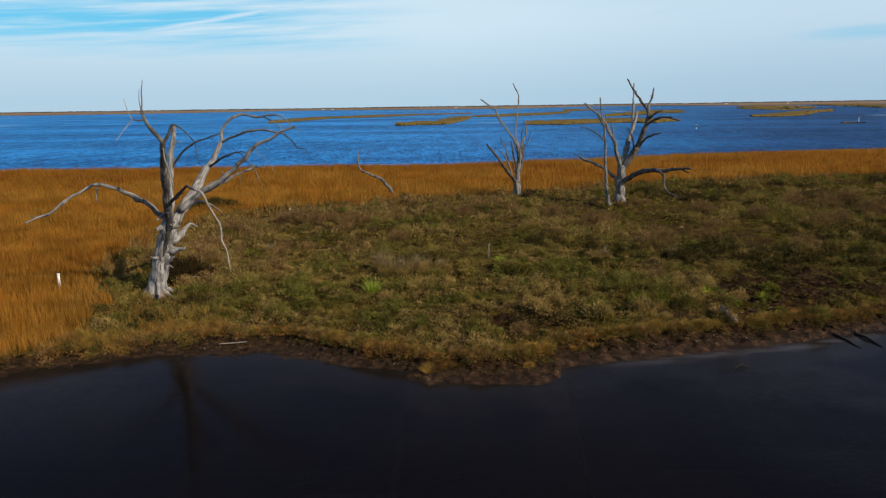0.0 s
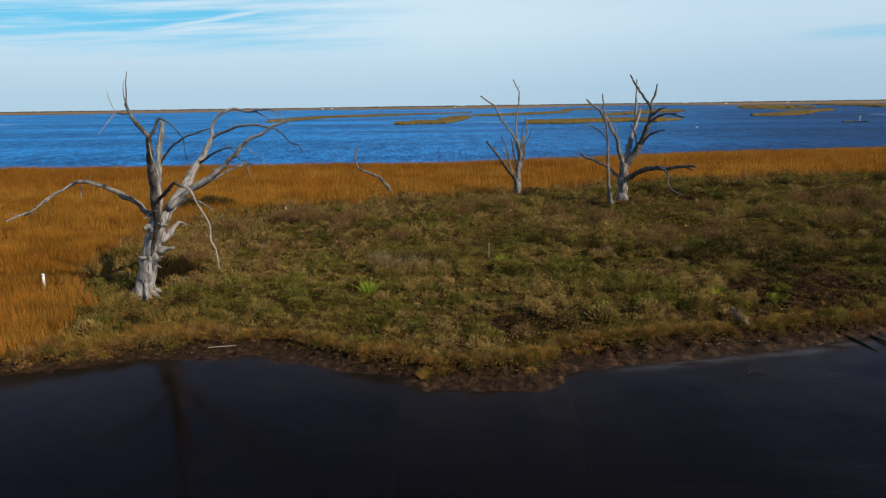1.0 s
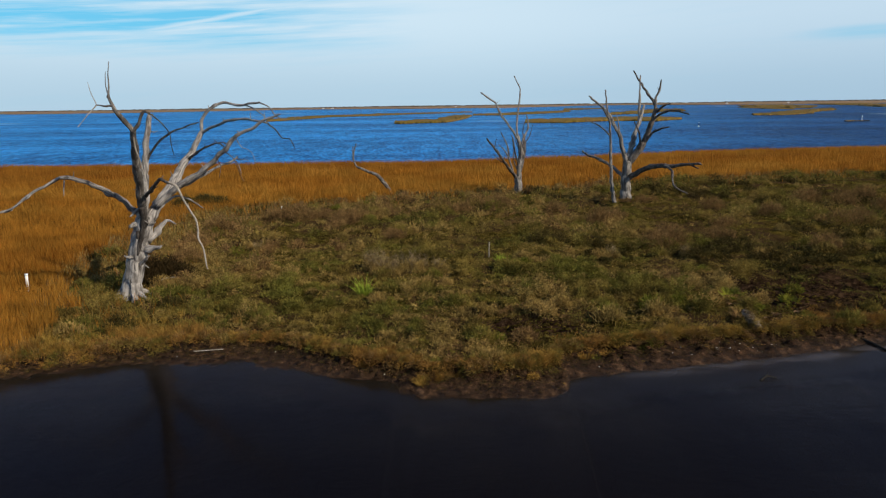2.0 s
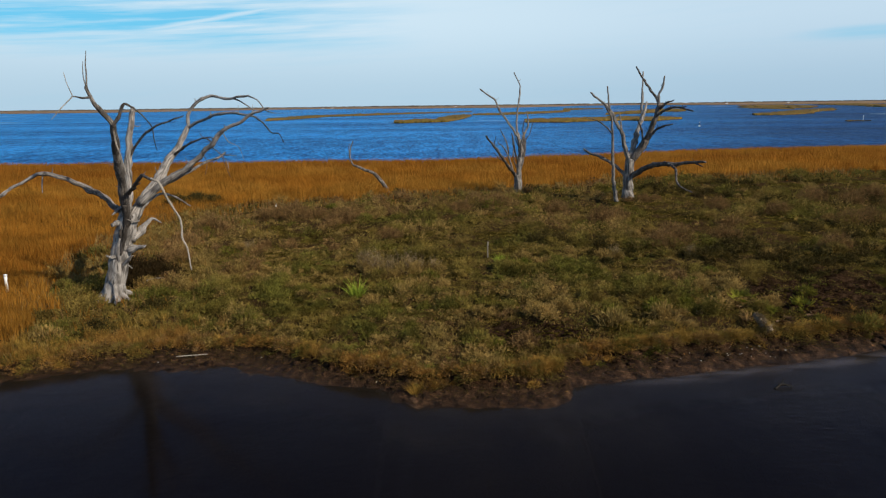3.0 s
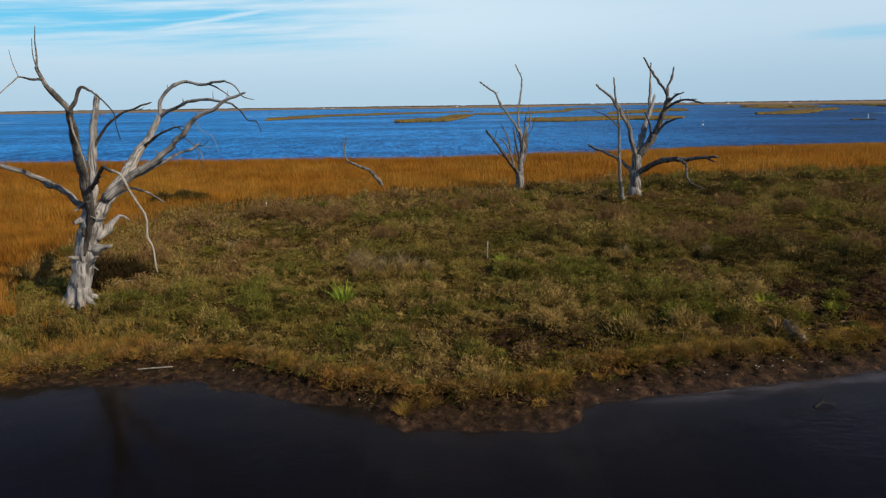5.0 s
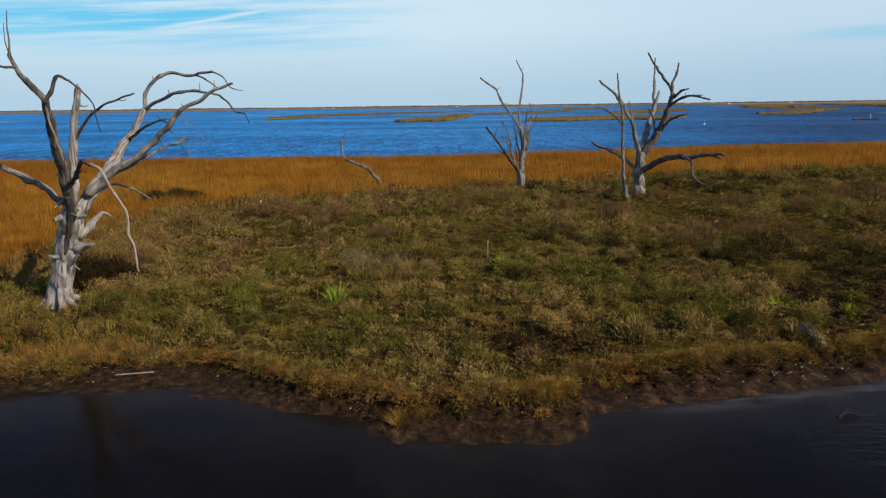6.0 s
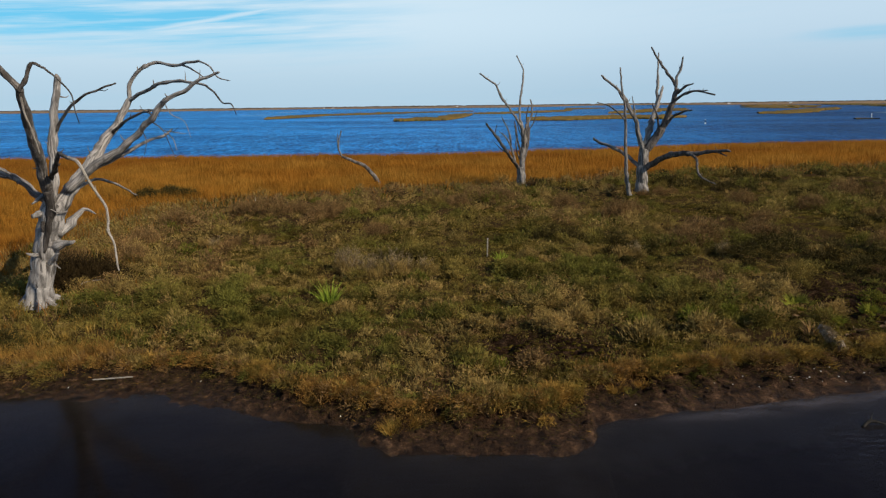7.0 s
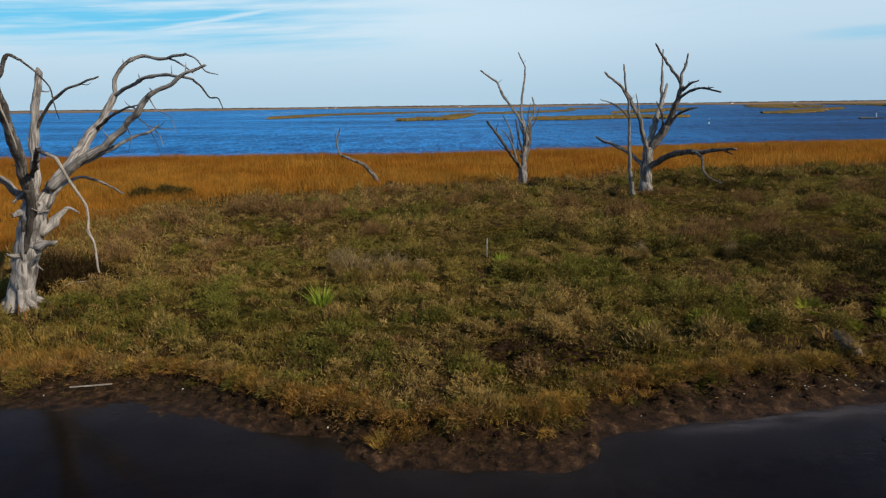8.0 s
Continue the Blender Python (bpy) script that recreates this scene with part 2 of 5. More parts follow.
def wood_material(name, pale, mid, dark, dark_share):
    """Weathered wood: grain along the limb (UV), checks, remnants of dark bark."""
    m, n = material(name)
    uv = n.add("UVMap")
    pos = place(n)
    grain = n.noise(n.scaled(uv, (9.0, 0.9, 1.0)), 2.0, 6.0, 0.65)
    blotch = n.noise(n.scaled(pos, (1.6, 1.6, 0.5)), 2.4, 5.0, 0.65)
    streak = n.noise(n.scaled(uv, (4.0, 1.1, 1.0)), 1.3, 4.0, 0.6)
    tone = n.ramp(grain, (0.34, tuple(v * 0.55 for v in mid)), (0.46, mid), (0.54, pale), (0.66, tuple(min(1, v * 1.15) for v in pale)))
    tone = n.mix(n.math("MULTIPLY", n.span(streak, 0.50, 0.36), 0.7), tone, tuple(v * 0.6 for v in mid))
    crack = n.span(n.noise(n.scaled(uv, (14.0, 1.2, 1.0)), 1.6, 3.0, 0.5), 0.42, 0.34)
    tone = n.mix(n.math("MULTIPLY", crack, 0.85), tone, dark)
    tone = n.mix(n.span(blotch, 0.66 - dark_share, 0.74 - dark_share), tone, n.mix(grain, dark, mid))
    tone = n.mix(n.math("MULTIPLY", n.span(n.noise(n.scaled(pos, (1.5, 1.5, 0.4)), 5.0, 3.0), 0.52, 0.68), 0.3), tone, tuple(min(1, v * 1.2) for v in pale))
    finish(n, tone, 0.85, bump(n, n.math("ADD", grain, n.math("MULTIPLY", crack, -0.8)), 0.8, 0.03), Specular_IOR_Level=0.2)
    return m


BLEACHED = wood_material("bleached_wood", (0.325, 0.305, 0.285), (0.19, 0.177, 0.165), (0.045, 0.040, 0.036), 0.09)
SILVER = wood_material("silvered_wood", (0.265, 0.246, 0.228), (0.135, 0.124, 0.114), (0.032, 0.028, 0.025), 0.12)
BARKED = wood_material("half_barked_wood", (0.25, 0.23, 0.21), (0.125, 0.112, 0.10), (0.026, 0.021, 0.018), 0.20)
WEATHERED = wood_material("weathered_wood", (0.17, 0.152, 0.138), (0.08, 0.07, 0.062), (0.025, 0.021, 0.018), 0.19)
# dark colour for the shade inside the trunk hollow and knot hole
HOLLOW_DARK = wood_material("shaded_hollow_wood", (0.095, 0.083, 0.075), (0.050, 0.043, 0.038), (0.014, 0.012, 0.010), 0.26)
DRIFT = wood_material("drift_wood", (0.40, 0.36, 0.31), (0.26, 0.23, 0.19), (0.10, 0.08, 0.06), 0.0)
SUNK = wood_material("sunken_wood", (0.03, 0.026, 0.022), (0.02, 0.017, 0.014), (0.01, 0.009, 0.008), 0.2)


def plain_material(name, colour, rough, worn):
    m, n = material(name)
    pos = place(n)
    finish(n, n.mix(n.span(n.noise(pos, 14.0, 5.0), 0.4, 0.7), colour, worn), rough, bump(n, n.noise(pos, 60.0), 0.2, 0.005))
    return m


WHITE = plain_material("white_plastic", (0.78, 0.80, 0.80), 0.45, (0.62, 0.64, 0.62))
STUMP = wood_material("palm_stump", (0.36, 0.29, 0.22), (0.21, 0.16, 0.115), (0.03, 0.021, 0.015), 0.14)
SHELL = plain_material("oyster_shell", (0.62, 0.60, 0.55), 0.5, (0.40, 0.37, 0.33))
RUSTY = plain_material("dead_frond", (0.20, 0.11, 0.05), 0.8, (0.30, 0.19, 0.09))
DARKTREES = plain_material("far_tree_leaves", (0.075, 0.072, 0.070), 0.9, (0.10, 0.085, 0.075))
HOUSE = plain_material("white_boards", (0.75, 0.75, 0.74), 0.6, (0.6, 0.6, 0.6))

# ---- shapes ----


def lookup(table):
    xs, ys = zip(*table)
    return lambda v: np.interp(v, xs, ys)


def value_noise(x, y, scale, seed, octaves=3):
    """Smooth numpy noise in -1..1."""
    x, y = np.asarray(x, float) * scale, np.asarray(y, float) * scale
    total, weight = 0.0, 1.0
    for k in range(octaves):
        xi, yi = np.floor(x).astype(np.int64), np.floor(y).astype(np.int64)
        u, v = x - xi, y - yi
        u, v = u * u * (3 - 2 * u), v * v * (3 - 2 * v)

        def corner(i, j):
            h = np.sin(i * 127.1 + j * 311.7 + seed * 74.7 + k * 19.3) * 43758.5453
            return (h - np.floor(h)) * 2 - 1
        total = total + weight * ((corner(xi, yi) * (1 - u) + corner(xi + 1, yi) * u) * (1 - v) + (corner(xi, yi + 1) * (1 - u) + corner(xi + 1, yi + 1) * u) * v)
        x, y, weight = x * 2.03, y * 2.03, weight * 0.5
    return total / 1.75


# creek water line, width of the mud strip and height of the bank along it, then lake shore and edge of the reeds
WATERLINE = lookup([(-400, -120), (-40, 8), (-20, 17.2), (-14.1, 20.3), (-12.3, 21.1), (-10.2, 21.65), (-8.2, 21.95), (-6.3, 22.0), (-5.1, 21.65), (-4.0, 21.2), (-3.0, 20.78),
                    (-2.2, 20.6), (-1.6, 20.5), (-1.35, 20.2), (-1.15, 19.6), (-0.85, 19.72), (-0.55, 19.28), (0.3, 19.36), (1.0, 19.25), (2.8, 19.27), (3.3, 19.7), (3.45, 20.5), (4.0, 20.72),
                    (4.9, 20.95), (5.6, 21.15), (6.8, 21.35), (7.7, 21.58), (10.0, 22.15), (12, 22.75), (14, 23.45), (15.6, 24.05), (20, 26), (40, 33), (400, 42)])
MUDWIDTH = lookup([(-20, 0.5), (-12.3, 0.75), (-10, 0.95), (-8, 1.25), (-5.5, 1.35), (-4, 1.15), (-2.2, 0.7), (-1.5, 0.5), (-1.1, 1.0), (-0.5, 0.85), (0.3, 1.05), (2.5, 1.35), (3.4, 1.5), (5, 1.3), (7, 1.5), (9.5, 1.35), (13, 1.1), (16, 0.9), (22, 0.9)])
BANK = lookup([(-20, 0.30), (-10, 0.30), (-7, 0.28), (-4, 0.36), (0, 0.44), (5, 0.46), (12, 0.44), (20, 0.42)])
LAKESHORE = lookup([(-400, 60), (-56, 85), (-30, 86), (0, 86), (14, 89), (30, 96.5), (40, 98.5), (63, 101.5), (400, 130)])
REEDEDGE = lookup([(-17, 49), (-16.4, 49.4), (-12.9, 51.3), (-8, 54.6), (-4, 56.2), (0, 56.2), (5, 57.2), (10, 61), (16, 63.5), (25, 67), (34, 69), (44, 71), (90, 80)])
REEDLEFT = lookup([(15, -11.5), (21, -12.6), (22.8, -13.1), (26, -14.2), (29, -15.4), (32, -16.4), (38, -17.8), (46, -17.6), (50, -16.5)])


def smooth(v, a, b):
    u = np.clip((v - a) / (b - a), 0, 1)
    return u * u * (3 - 2 * u)


def mud_width(x, y):
    """From the water line to the ragged foot of the turf."""
    wob = 0.36 * value_noise(x, y * 0.3, 0.8, 15) + 0.22 * value_noise(x, y, 2.2, 16) + 0.08 * value_noise(x, y, 6.0, 17)
    return np.maximum(0.22, MUDWIDTH(x) + wob)


def inland(x, y):
    wob = 0.06 * value_noise(x, y * 0, 1.3, 5) + 0.09 * value_noise(x, y, 2.5, 6)
    return y - WATERLINE(x) + wob * (np.abs(x) < 60)


def trampled(x, y):
    """Where hooves have churned the soil: behind the point and along the eastern bank."""
    point = 0.8 * np.exp(-((x - 2.4) / 2.6) ** 2 - ((y - 23.6) / 1.1) ** 2)
    east = 0.72 * np.exp(-((x - 13.5) / 5.5) ** 2 - ((y - 27.4 - 0.25 * (x - 13.0)) / 2.9) ** 2)
    foot = 0.8 * np.exp(-((x + 12.2) / 0.9) ** 2 - ((y - 27.3) / 0.8) ** 2)
    return np.maximum(np.maximum(point, east), foot)


def ground_z(x, y):
    x, y = np.asarray(x, float), np.asarray(y, float)
    s, g, b = inland(x, y), mud_width(x, y), BANK(x)
    lumps = value_noise(x, y, 2.2, 1) * 0.5 + value_noise(x, y, 6.0, 2, 2) * 0.35
    near = (np.abs(x) < 40) & (y < 36)
    # the western bay ends in a flat of wet mud, the rest in a steeper lumpy foot cut by small rills
    flat = smooth(x, -3.5, -5.5)
    rills = np.abs(value_noise(x * 1.0, y * 0.35, 2.4, 23, 2)) - 0.28
    mud = (0.10 - 0.085 * flat) * smooth(s, -0.05, 0.35) + (0.13 + 0.02 * flat) * np.clip(s / g, 0, 1) ** (1 + flat)
    mud = mud + (0.15 - 0.10 * flat) * lumps * smooth(s, -0.4 * flat, 0.4) * near + 0.16 * rills * (1 - flat) * smooth(s, 0.05, 0.5) * near
    cut = smooth(s + 0.16 * lumps * near, g * 0.88 - 0.04, g * 1.0 + 0.03)
    hummocks = (np.clip(value_noise(x, y, 1.25, 8, 2), -0.35, 1) + 0.45 * value_noise(x, y, 3.1, 18, 2)) * (y < 64) * (y > 18)
    top = b + 0.16 * smooth(s - g, 0, 4.0) + 0.10 * value_noise(x, y, 0.35, 3) * smooth(s - g, 0.5, 4.0) + (0.20 * hummocks + 0.05 * value_noise(x, y, 5.0, 19, 2) * (y < 45)) * smooth(s - g, 0.1, 1.0)
    # hoof-churned soil
    worn = np.clip(trampled(x, y), 0, 1) * near
    top = top - 0.05 * worn + 0.10 * worn * (np.abs(value_noise(x, y, 3.4, 25, 2)) - 0.3)
    # a worn hollow at the foot of the great dead oak
    top = np.minimum(top, 0.40 + 1.2 * np.clip((np.hypot(x + 12.25, y - 27.5) - 0.9) / 2.0, 0, 1))
    # a shallow shelf under water, then the deeper channel
    shelf = 0.045 * s * (1 - 0.5 * flat) + 0.16 * np.minimum(0, s + 1.1 + 0.5 * value_noise(x, y * 0.2, 0.5, 24))
    shelf = shelf + 0.04 * flat * lumps * smooth(s, -1.3, 0) * near
    z = np.where(s < 0, np.maximum(-0.9, shelf), mud * (1 - cut) + top * cut)
    n = LAKESHORE(x) - y + 0.8 * value_noise(x, y, 0.25, 9)
    return np.where(n < 6, np.maximum(-0.9, -0.15 + (z + 0.15) * smooth(n, -1.5, 5.0)), z)


def mesh_object(name, verts, faces, mat, parent=None, smoothed=True):
    me = bpy.data.meshes.new(name)
    me.from_pydata([tuple(v) for v in verts], [], faces)
    me.materials.append(mat)
    me.polygons.foreach_set("use_smooth", [smoothed] * len(me.polygons))
    me.update()
    ob = new(name, me)
    ob.parent = parent
    return ob


def grid_object(name, xs, ys, zs, mat):
    """A sheet over the crossing lines xs, ys; zs[j][i] its heights."""
    nx, ny = len(xs), len(ys)
    X, Y = np.meshgrid(xs, ys)
    verts = np.stack([X, Y, zs], -1).reshape(-1, 3)
    i, j = np.meshgrid(np.arange(nx - 1), np.arange(ny - 1))
    a = (j * nx + i).ravel()
    return mesh_object(name, verts, np.stack([a, a + 1, a + nx + 1, a + nx], -1).tolist(), mat)


def steps(*runs):
    """Coordinates from runs of (start, end, step)."""
    out = []
    for a, b, d in runs:
        out += list(np.linspace(a, b, max(2, int(round(abs(b - a) / d)) + 1)))[:-1]
    return np.array(out + [runs[-1][1]])


XS = steps((-4500, -400, 820), (-400, -60, 34), (-60, -17, 1.2), (-17, 17, 0.09), (17, 60, 1.2), (60, 400, 34), (400, 4500, 820))
YS = steps((-4500, -200, 860), (-200, 0, 25), (0, 18, 1.0), (18, 26, 0.1), (26, 34, 0.11), (34, 44, 0.18), (44, 62, 0.3), (62, 104, 0.8), (104, 200, 16), (200, 4500, 860))
GX, GY = np.meshgrid(XS, YS)
ground = grid_object("ground", XS, YS, ground_z(GX, GY), SOIL)
ground.data.attributes.new("worn", "FLOAT", "POINT").data.foreach_set("value", np.clip(trampled(GX, GY) + 0.25 * value_noise(GX, GY, 1.1, 26), 0, 1).ravel())
tagged(ground, "low marsh islet of dark mud and thatch between creek and lake", "ground", kind="structure")


def sheet(name, x0, x1, y0, y1, z, mat, label):
    ob = mesh_object(name, [(x0, y0, z), (x1, y0, z), (x1, y1, z), (x0, y1, z)], [(0, 1, 2, 3)], mat)
    return tagged(ob, label, "water", kind="structure")


CX, CY = steps((-4500, -24, 600), (-24, 24, 0.2), (24, 4500, 600)), steps((-4500, 12, 600), (12, 27, 0.2), (27, 45, 6))
QX, QY = np.meshgrid(CX, CY)
off = np.minimum(0, inland(QX, QY))
creek = grid_object("creek_water", CX, CY, 0.0 * QX, CREEK)
for name, cloud in (("silt", np.exp(off / (1.7 + 0.7 * value_noise(QX, QY, 0.5, 27)))), ("pale_margin", np.exp(-((off + 0.30 - 0.25 * value_noise(QX, QY * 0.3, 0.6, 28)) / 0.24) ** 2) * smooth(QX + 1.5 * value_noise(QX, QY, 0.4, 29), 3.5, 6.5))):
    creek.data.attributes.new(name, "FLOAT", "POINT").data.foreach_set("value", np.where(np.abs(QX) < 30, cloud, 0.0).ravel())
tagged(creek, "still dark creek water along the muddy bank", "water", kind="structure")
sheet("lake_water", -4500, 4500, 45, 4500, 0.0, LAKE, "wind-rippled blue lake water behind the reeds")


def blade_mesh(name, base, height, width, lean, turn, mat, curl=0.5):
    """Many tapered, bent blades as one mesh: two quads and a tip each."""
    k = len(base)
    side = np.stack([np.cos(turn), np.sin(turn), np.zeros(k)], -1) * (width / 2)[:, None]
    lean3 = np.concatenate([lean, np.zeros((k, 1))], 1)
    up = np.zeros((k, 3))
    up[:, 2] = height
    mid = base + up * 0.55 + lean3 * (0.55 - 0.25 * curl)
    tip = base + up * (1 - 0.12 * curl) + lean3
    verts = np.stack([base - side, base + side, mid + side * 0.7, mid - side * 0.7, tip], 1).reshape(-1, 3)
    o = np.arange(k) * 5
    loops = np.stack([o, o + 1, o + 2, o + 3, o + 3, o + 2, o + 4], 1).ravel()
    me = bpy.data.meshes.new(name)
    me.vertices.add(5 * k)
    me.vertices.foreach_set("co", verts.ravel())
    me.loops.add(7 * k)
    me.loops.foreach_set("vertex_index", loops)
    me.polygons.add(2 * k)
    start = np.stack([np.arange(k) * 7, np.arange(k) * 7 + 4], 1).ravel()
    me.polygons.foreach_set("loop_start", start)
    me.materials.append(mat)
    me.update(calc_edges=True)
    me.validate()
    return me


RNG = np.random.default_rng(7)


def blades_at(name, x, y, height, width, spread, mat, label, category, sink=0.03, wind=(0.0, 0.0)):
    """A stand of grass with its roots on the ground at x, y."""
    k = len(x)
    base = np.stack([x, y, ground_z(x, y) - sink], -1)
    a = RNG.uniform(0, 2 * math.pi, k)
    r = height * spread * np.sqrt(RNG.uniform(0, 1, k))
    lean = np.stack([np.cos(a) * r + height * wind[0], np.sin(a) * r + height * wind[1]], -1)
    me = blade_mesh(name, base, height, width, lean, RNG.uniform(-0.9, 0.9, k), mat)
    return tagged(new(name, me), label, category, kind="stuff")


def scatter(count, y0, y1, margin=4.0):
    """Random places in the wedge of ground that opens away from the creek."""
    y = np.sqrt(RNG.uniform(y0 * y0, y1 * y1, count))
    x = RNG.uniform(-1, 1, count) * (0.70 * y + margin)
    return x, y


def in_reeds(x, y):
    w = value_noise(x, y, 0.3, 21) * 2.2 + value_noise(x, y, 1.2, 22) * 1.2
    left = np.where(y < 50, x < REEDLEFT(y) + w * 0.6, False)
    return left | (y > REEDEDGE(x) + w)


def clumped(x, y, per, radius):
    """Every place becomes a clump of blades."""
    k = len(x)
    a = RNG.uniform(0, 2 * math.pi, (k, per))
    r = radius[:, None] * np.sqrt(RNG.uniform(0, 1, (k, per)))
    return (x[:, None] + np.cos(a) * r).ravel(), (y[:, None] + np.sin(a) * r).ravel()


def dry(x, y):
    return (inland(x, y) > mud_width(x, y) + 0.02) & (y < LAKESHORE(x) + 0.3)


def plant_reeds():
    x, y = scatter(400000, 19, 101)
    keep = in_reeds(x, y) & dry(x, y)
    # the near stand by the creek is thicker
    ex, ey = RNG.uniform(-24, -11.5, 70000), RNG.uniform(16, 40, 70000)
    x, y = np.concatenate([x, ex]), np.concatenate([y, ey])
    keep = np.concatenate([keep, in_reeds(ex, ey) & dry(ex, ey)])
    keep &= RNG.uniform(0, 1, len(x)) < 0.80 + 0.3 * value_noise(x, y, 0.5, 31)
    # trodden gap beside the marker tube
    keep &= np.hypot(x + 16.65, y - 28.2) > 0.75
    x, y = x[keep], y[keep]
    rust = value_noise(x, y, 0.12, 33) * 0.5 + value_noise(x, y * 2.5, 0.05, 34) + 0.25 * RNG.uniform(-1, 1, len(x)) + 0.30 * smooth(y, 60, 90) > 0.22
    tall = (0.62 + 0.30 * RNG.uniform(0, 1, len(x)) + 0.16 * value_noise(x, y, 0.4, 35)) * (0.85 + 0.45 * smooth(y, 50, 82))
    for mask, mat, name, label in ((~rust, REED, "reed_bed", "dense golden-orange dry marsh reeds"), (rust, REED_RUST, "rusty_reed_bed", "dense rust-brown dry marsh reeds")):
        blades_at(name, x[mask], y[mask], tall[mask], 0.010 + 0.00034 * y[mask], 0.28, mat, label, "reeds", wind=(-0.06, 0.05))
    # short dead leaves that close the stand from below
    x, y = scatter(330000, 19, 101)
    keep = in_reeds(x, y) & dry(x, y)
    x, y = x[keep], y[keep]
    k = len(x)
    way = RNG.normal(0, 0.35, (k, 3)) + [0, 0, 0.9]
    way /= np.linalg.norm(way, axis=1)[:, None]
    root = np.stack([x, y, ground_z(x, y) + RNG.uniform(0, 0.3, k)], -1)
    tagged(new("reed_litter", leaf_mesh("reed_litter", root, way, RNG.uniform(0.25, 0.5, k), 0.012 + 0.0005 * y, REED)), "dead orange leaves low down among the reeds", "reeds", kind="stuff")


def plant_reed_margin():
    """Shorter, browner grass where the reeds thin out into the meadow."""
    y = RNG.uniform(21, 60, 26000)
    x = np.where(y < 49, REEDLEFT(y) + RNG.exponential(1.3, len(y)) - 0.8, RNG.uniform(-20, 40, len(y)))
    y = np.where(y < 49, y, REEDEDGE(x) - RNG.exponential(1.2, len(y)) + 0.8)
    keep = dry(x, y) & (RNG.uniform(-1, 1, len(x)) < 0.2 + 1.6 * value_noise(x, y, 0.6, 36)) & ((y > 25.5) | (RNG.uniform(0, 1, len(x)) < 0.3))
    x, y = x[keep], y[keep]
    for lot, (mat, name, label) in enumerate(((REED_RUST, "reed_margin", "thin rust-brown reeds at the edge of the meadow"), (BROWN, "brown_margin_grass", "brown withered grass at the edge of the reeds"), (TAN, "tan_margin_grass", "tan dry grass at the edge of the reeds"))):
        px, py = x[lot::3], y[lot::3]
        blades_at(name, px, py, RNG.uniform(0.22, 0.62, len(px)), 0.010 + 0.0005 * py, 0.5, mat, label, "grass")


def leaf_mesh(name, root, way, length, width, mat):
    """Many small leaves as one mesh, a triangle each."""
    k = len(root)
    side = np.cross(way, RNG.normal(0, 1, (k, 3)))
    side *= (width / 2 / np.maximum(1e-6, np.linalg.norm(side, axis=1)))[:, None]
    verts = np.stack([root - side, root + side, root + way * length[:, None]], 1).reshape(-1, 3)
    me = bpy.data.meshes.new(name)
    me.vertices.add(3 * k)
    me.vertices.foreach_set("co", verts.ravel())
    me.loops.add(3 * k)
    me.loops.foreach_set("vertex_index", np.arange(3 * k))
    me.polygons.add(k)
    me.polygons.foreach_set("loop_start", np.arange(k) * 3)
    me.materials.append(mat)
    me.update(calc_edges=True)
    return me


def dome_leaves(x, y, z, radius, height, per, rise=0.5, ragged=1.0):
    """Roots and directions of leaves that fill low domes at x, y, z."""
    k = len(x) * per
    rep = lambda v: np.repeat(v, per)
    d = RNG.normal(0, 1, (k, 3))
    d[:, 2] = np.abs(d[:, 2])
    d /= np.linalg.norm(d, axis=1)[:, None]
    shell = RNG.uniform(0.2, 1.0, k) ** 0.5
    around = np.arctan2(d[:, 1], d[:, 0])
    lump = 1 + ragged * (0.22 * np.sin(around * 3 + rep(x * 9)) + 0.16 * np.sin(around * 7 + rep(y * 13)) * (1 - d[:, 2]) + 0.20 * np.sin(d[:, 2] * 9 + around * 2 + rep(x * 31)))
    root = np.stack([rep(x), rep(y), rep(z)], -1) + d * np.stack([rep(radius) * shell * lump, rep(radius) * shell * lump, rep(height) * shell * (0.75 + 0.35 * lump)], -1)
    way = d * [0.7, 0.7, 0.4] + RNG.normal(0, 0.38, (k, 3)) + [0, 0, rise]
    way /= np.linalg.norm(way, axis=1)[:, None]
    return root, way


def lump_mesh(name, rng, squash, fine=2):
    bm = bmesh.new()
    bmesh.ops.create_icosphere(bm, subdivisions=fine, radius=1.0)
    k = rng.uniform(0, 50)
    for v in bm.verts:
        v.co *= 1 + 0.7 * noise.noise(v.co * 1.4 + Vector((k, 0, 0))) + 0.4 * noise.noise(v.co * 3.0 + Vector((0, k, 0)))
        v.co.z *= squash
    verts = np.array([tuple(v.co) for v in bm.verts])
    faces = [[v.index for v in f.verts] for f in bm.faces]
    bm.free()
    return verts, np.array(faces)


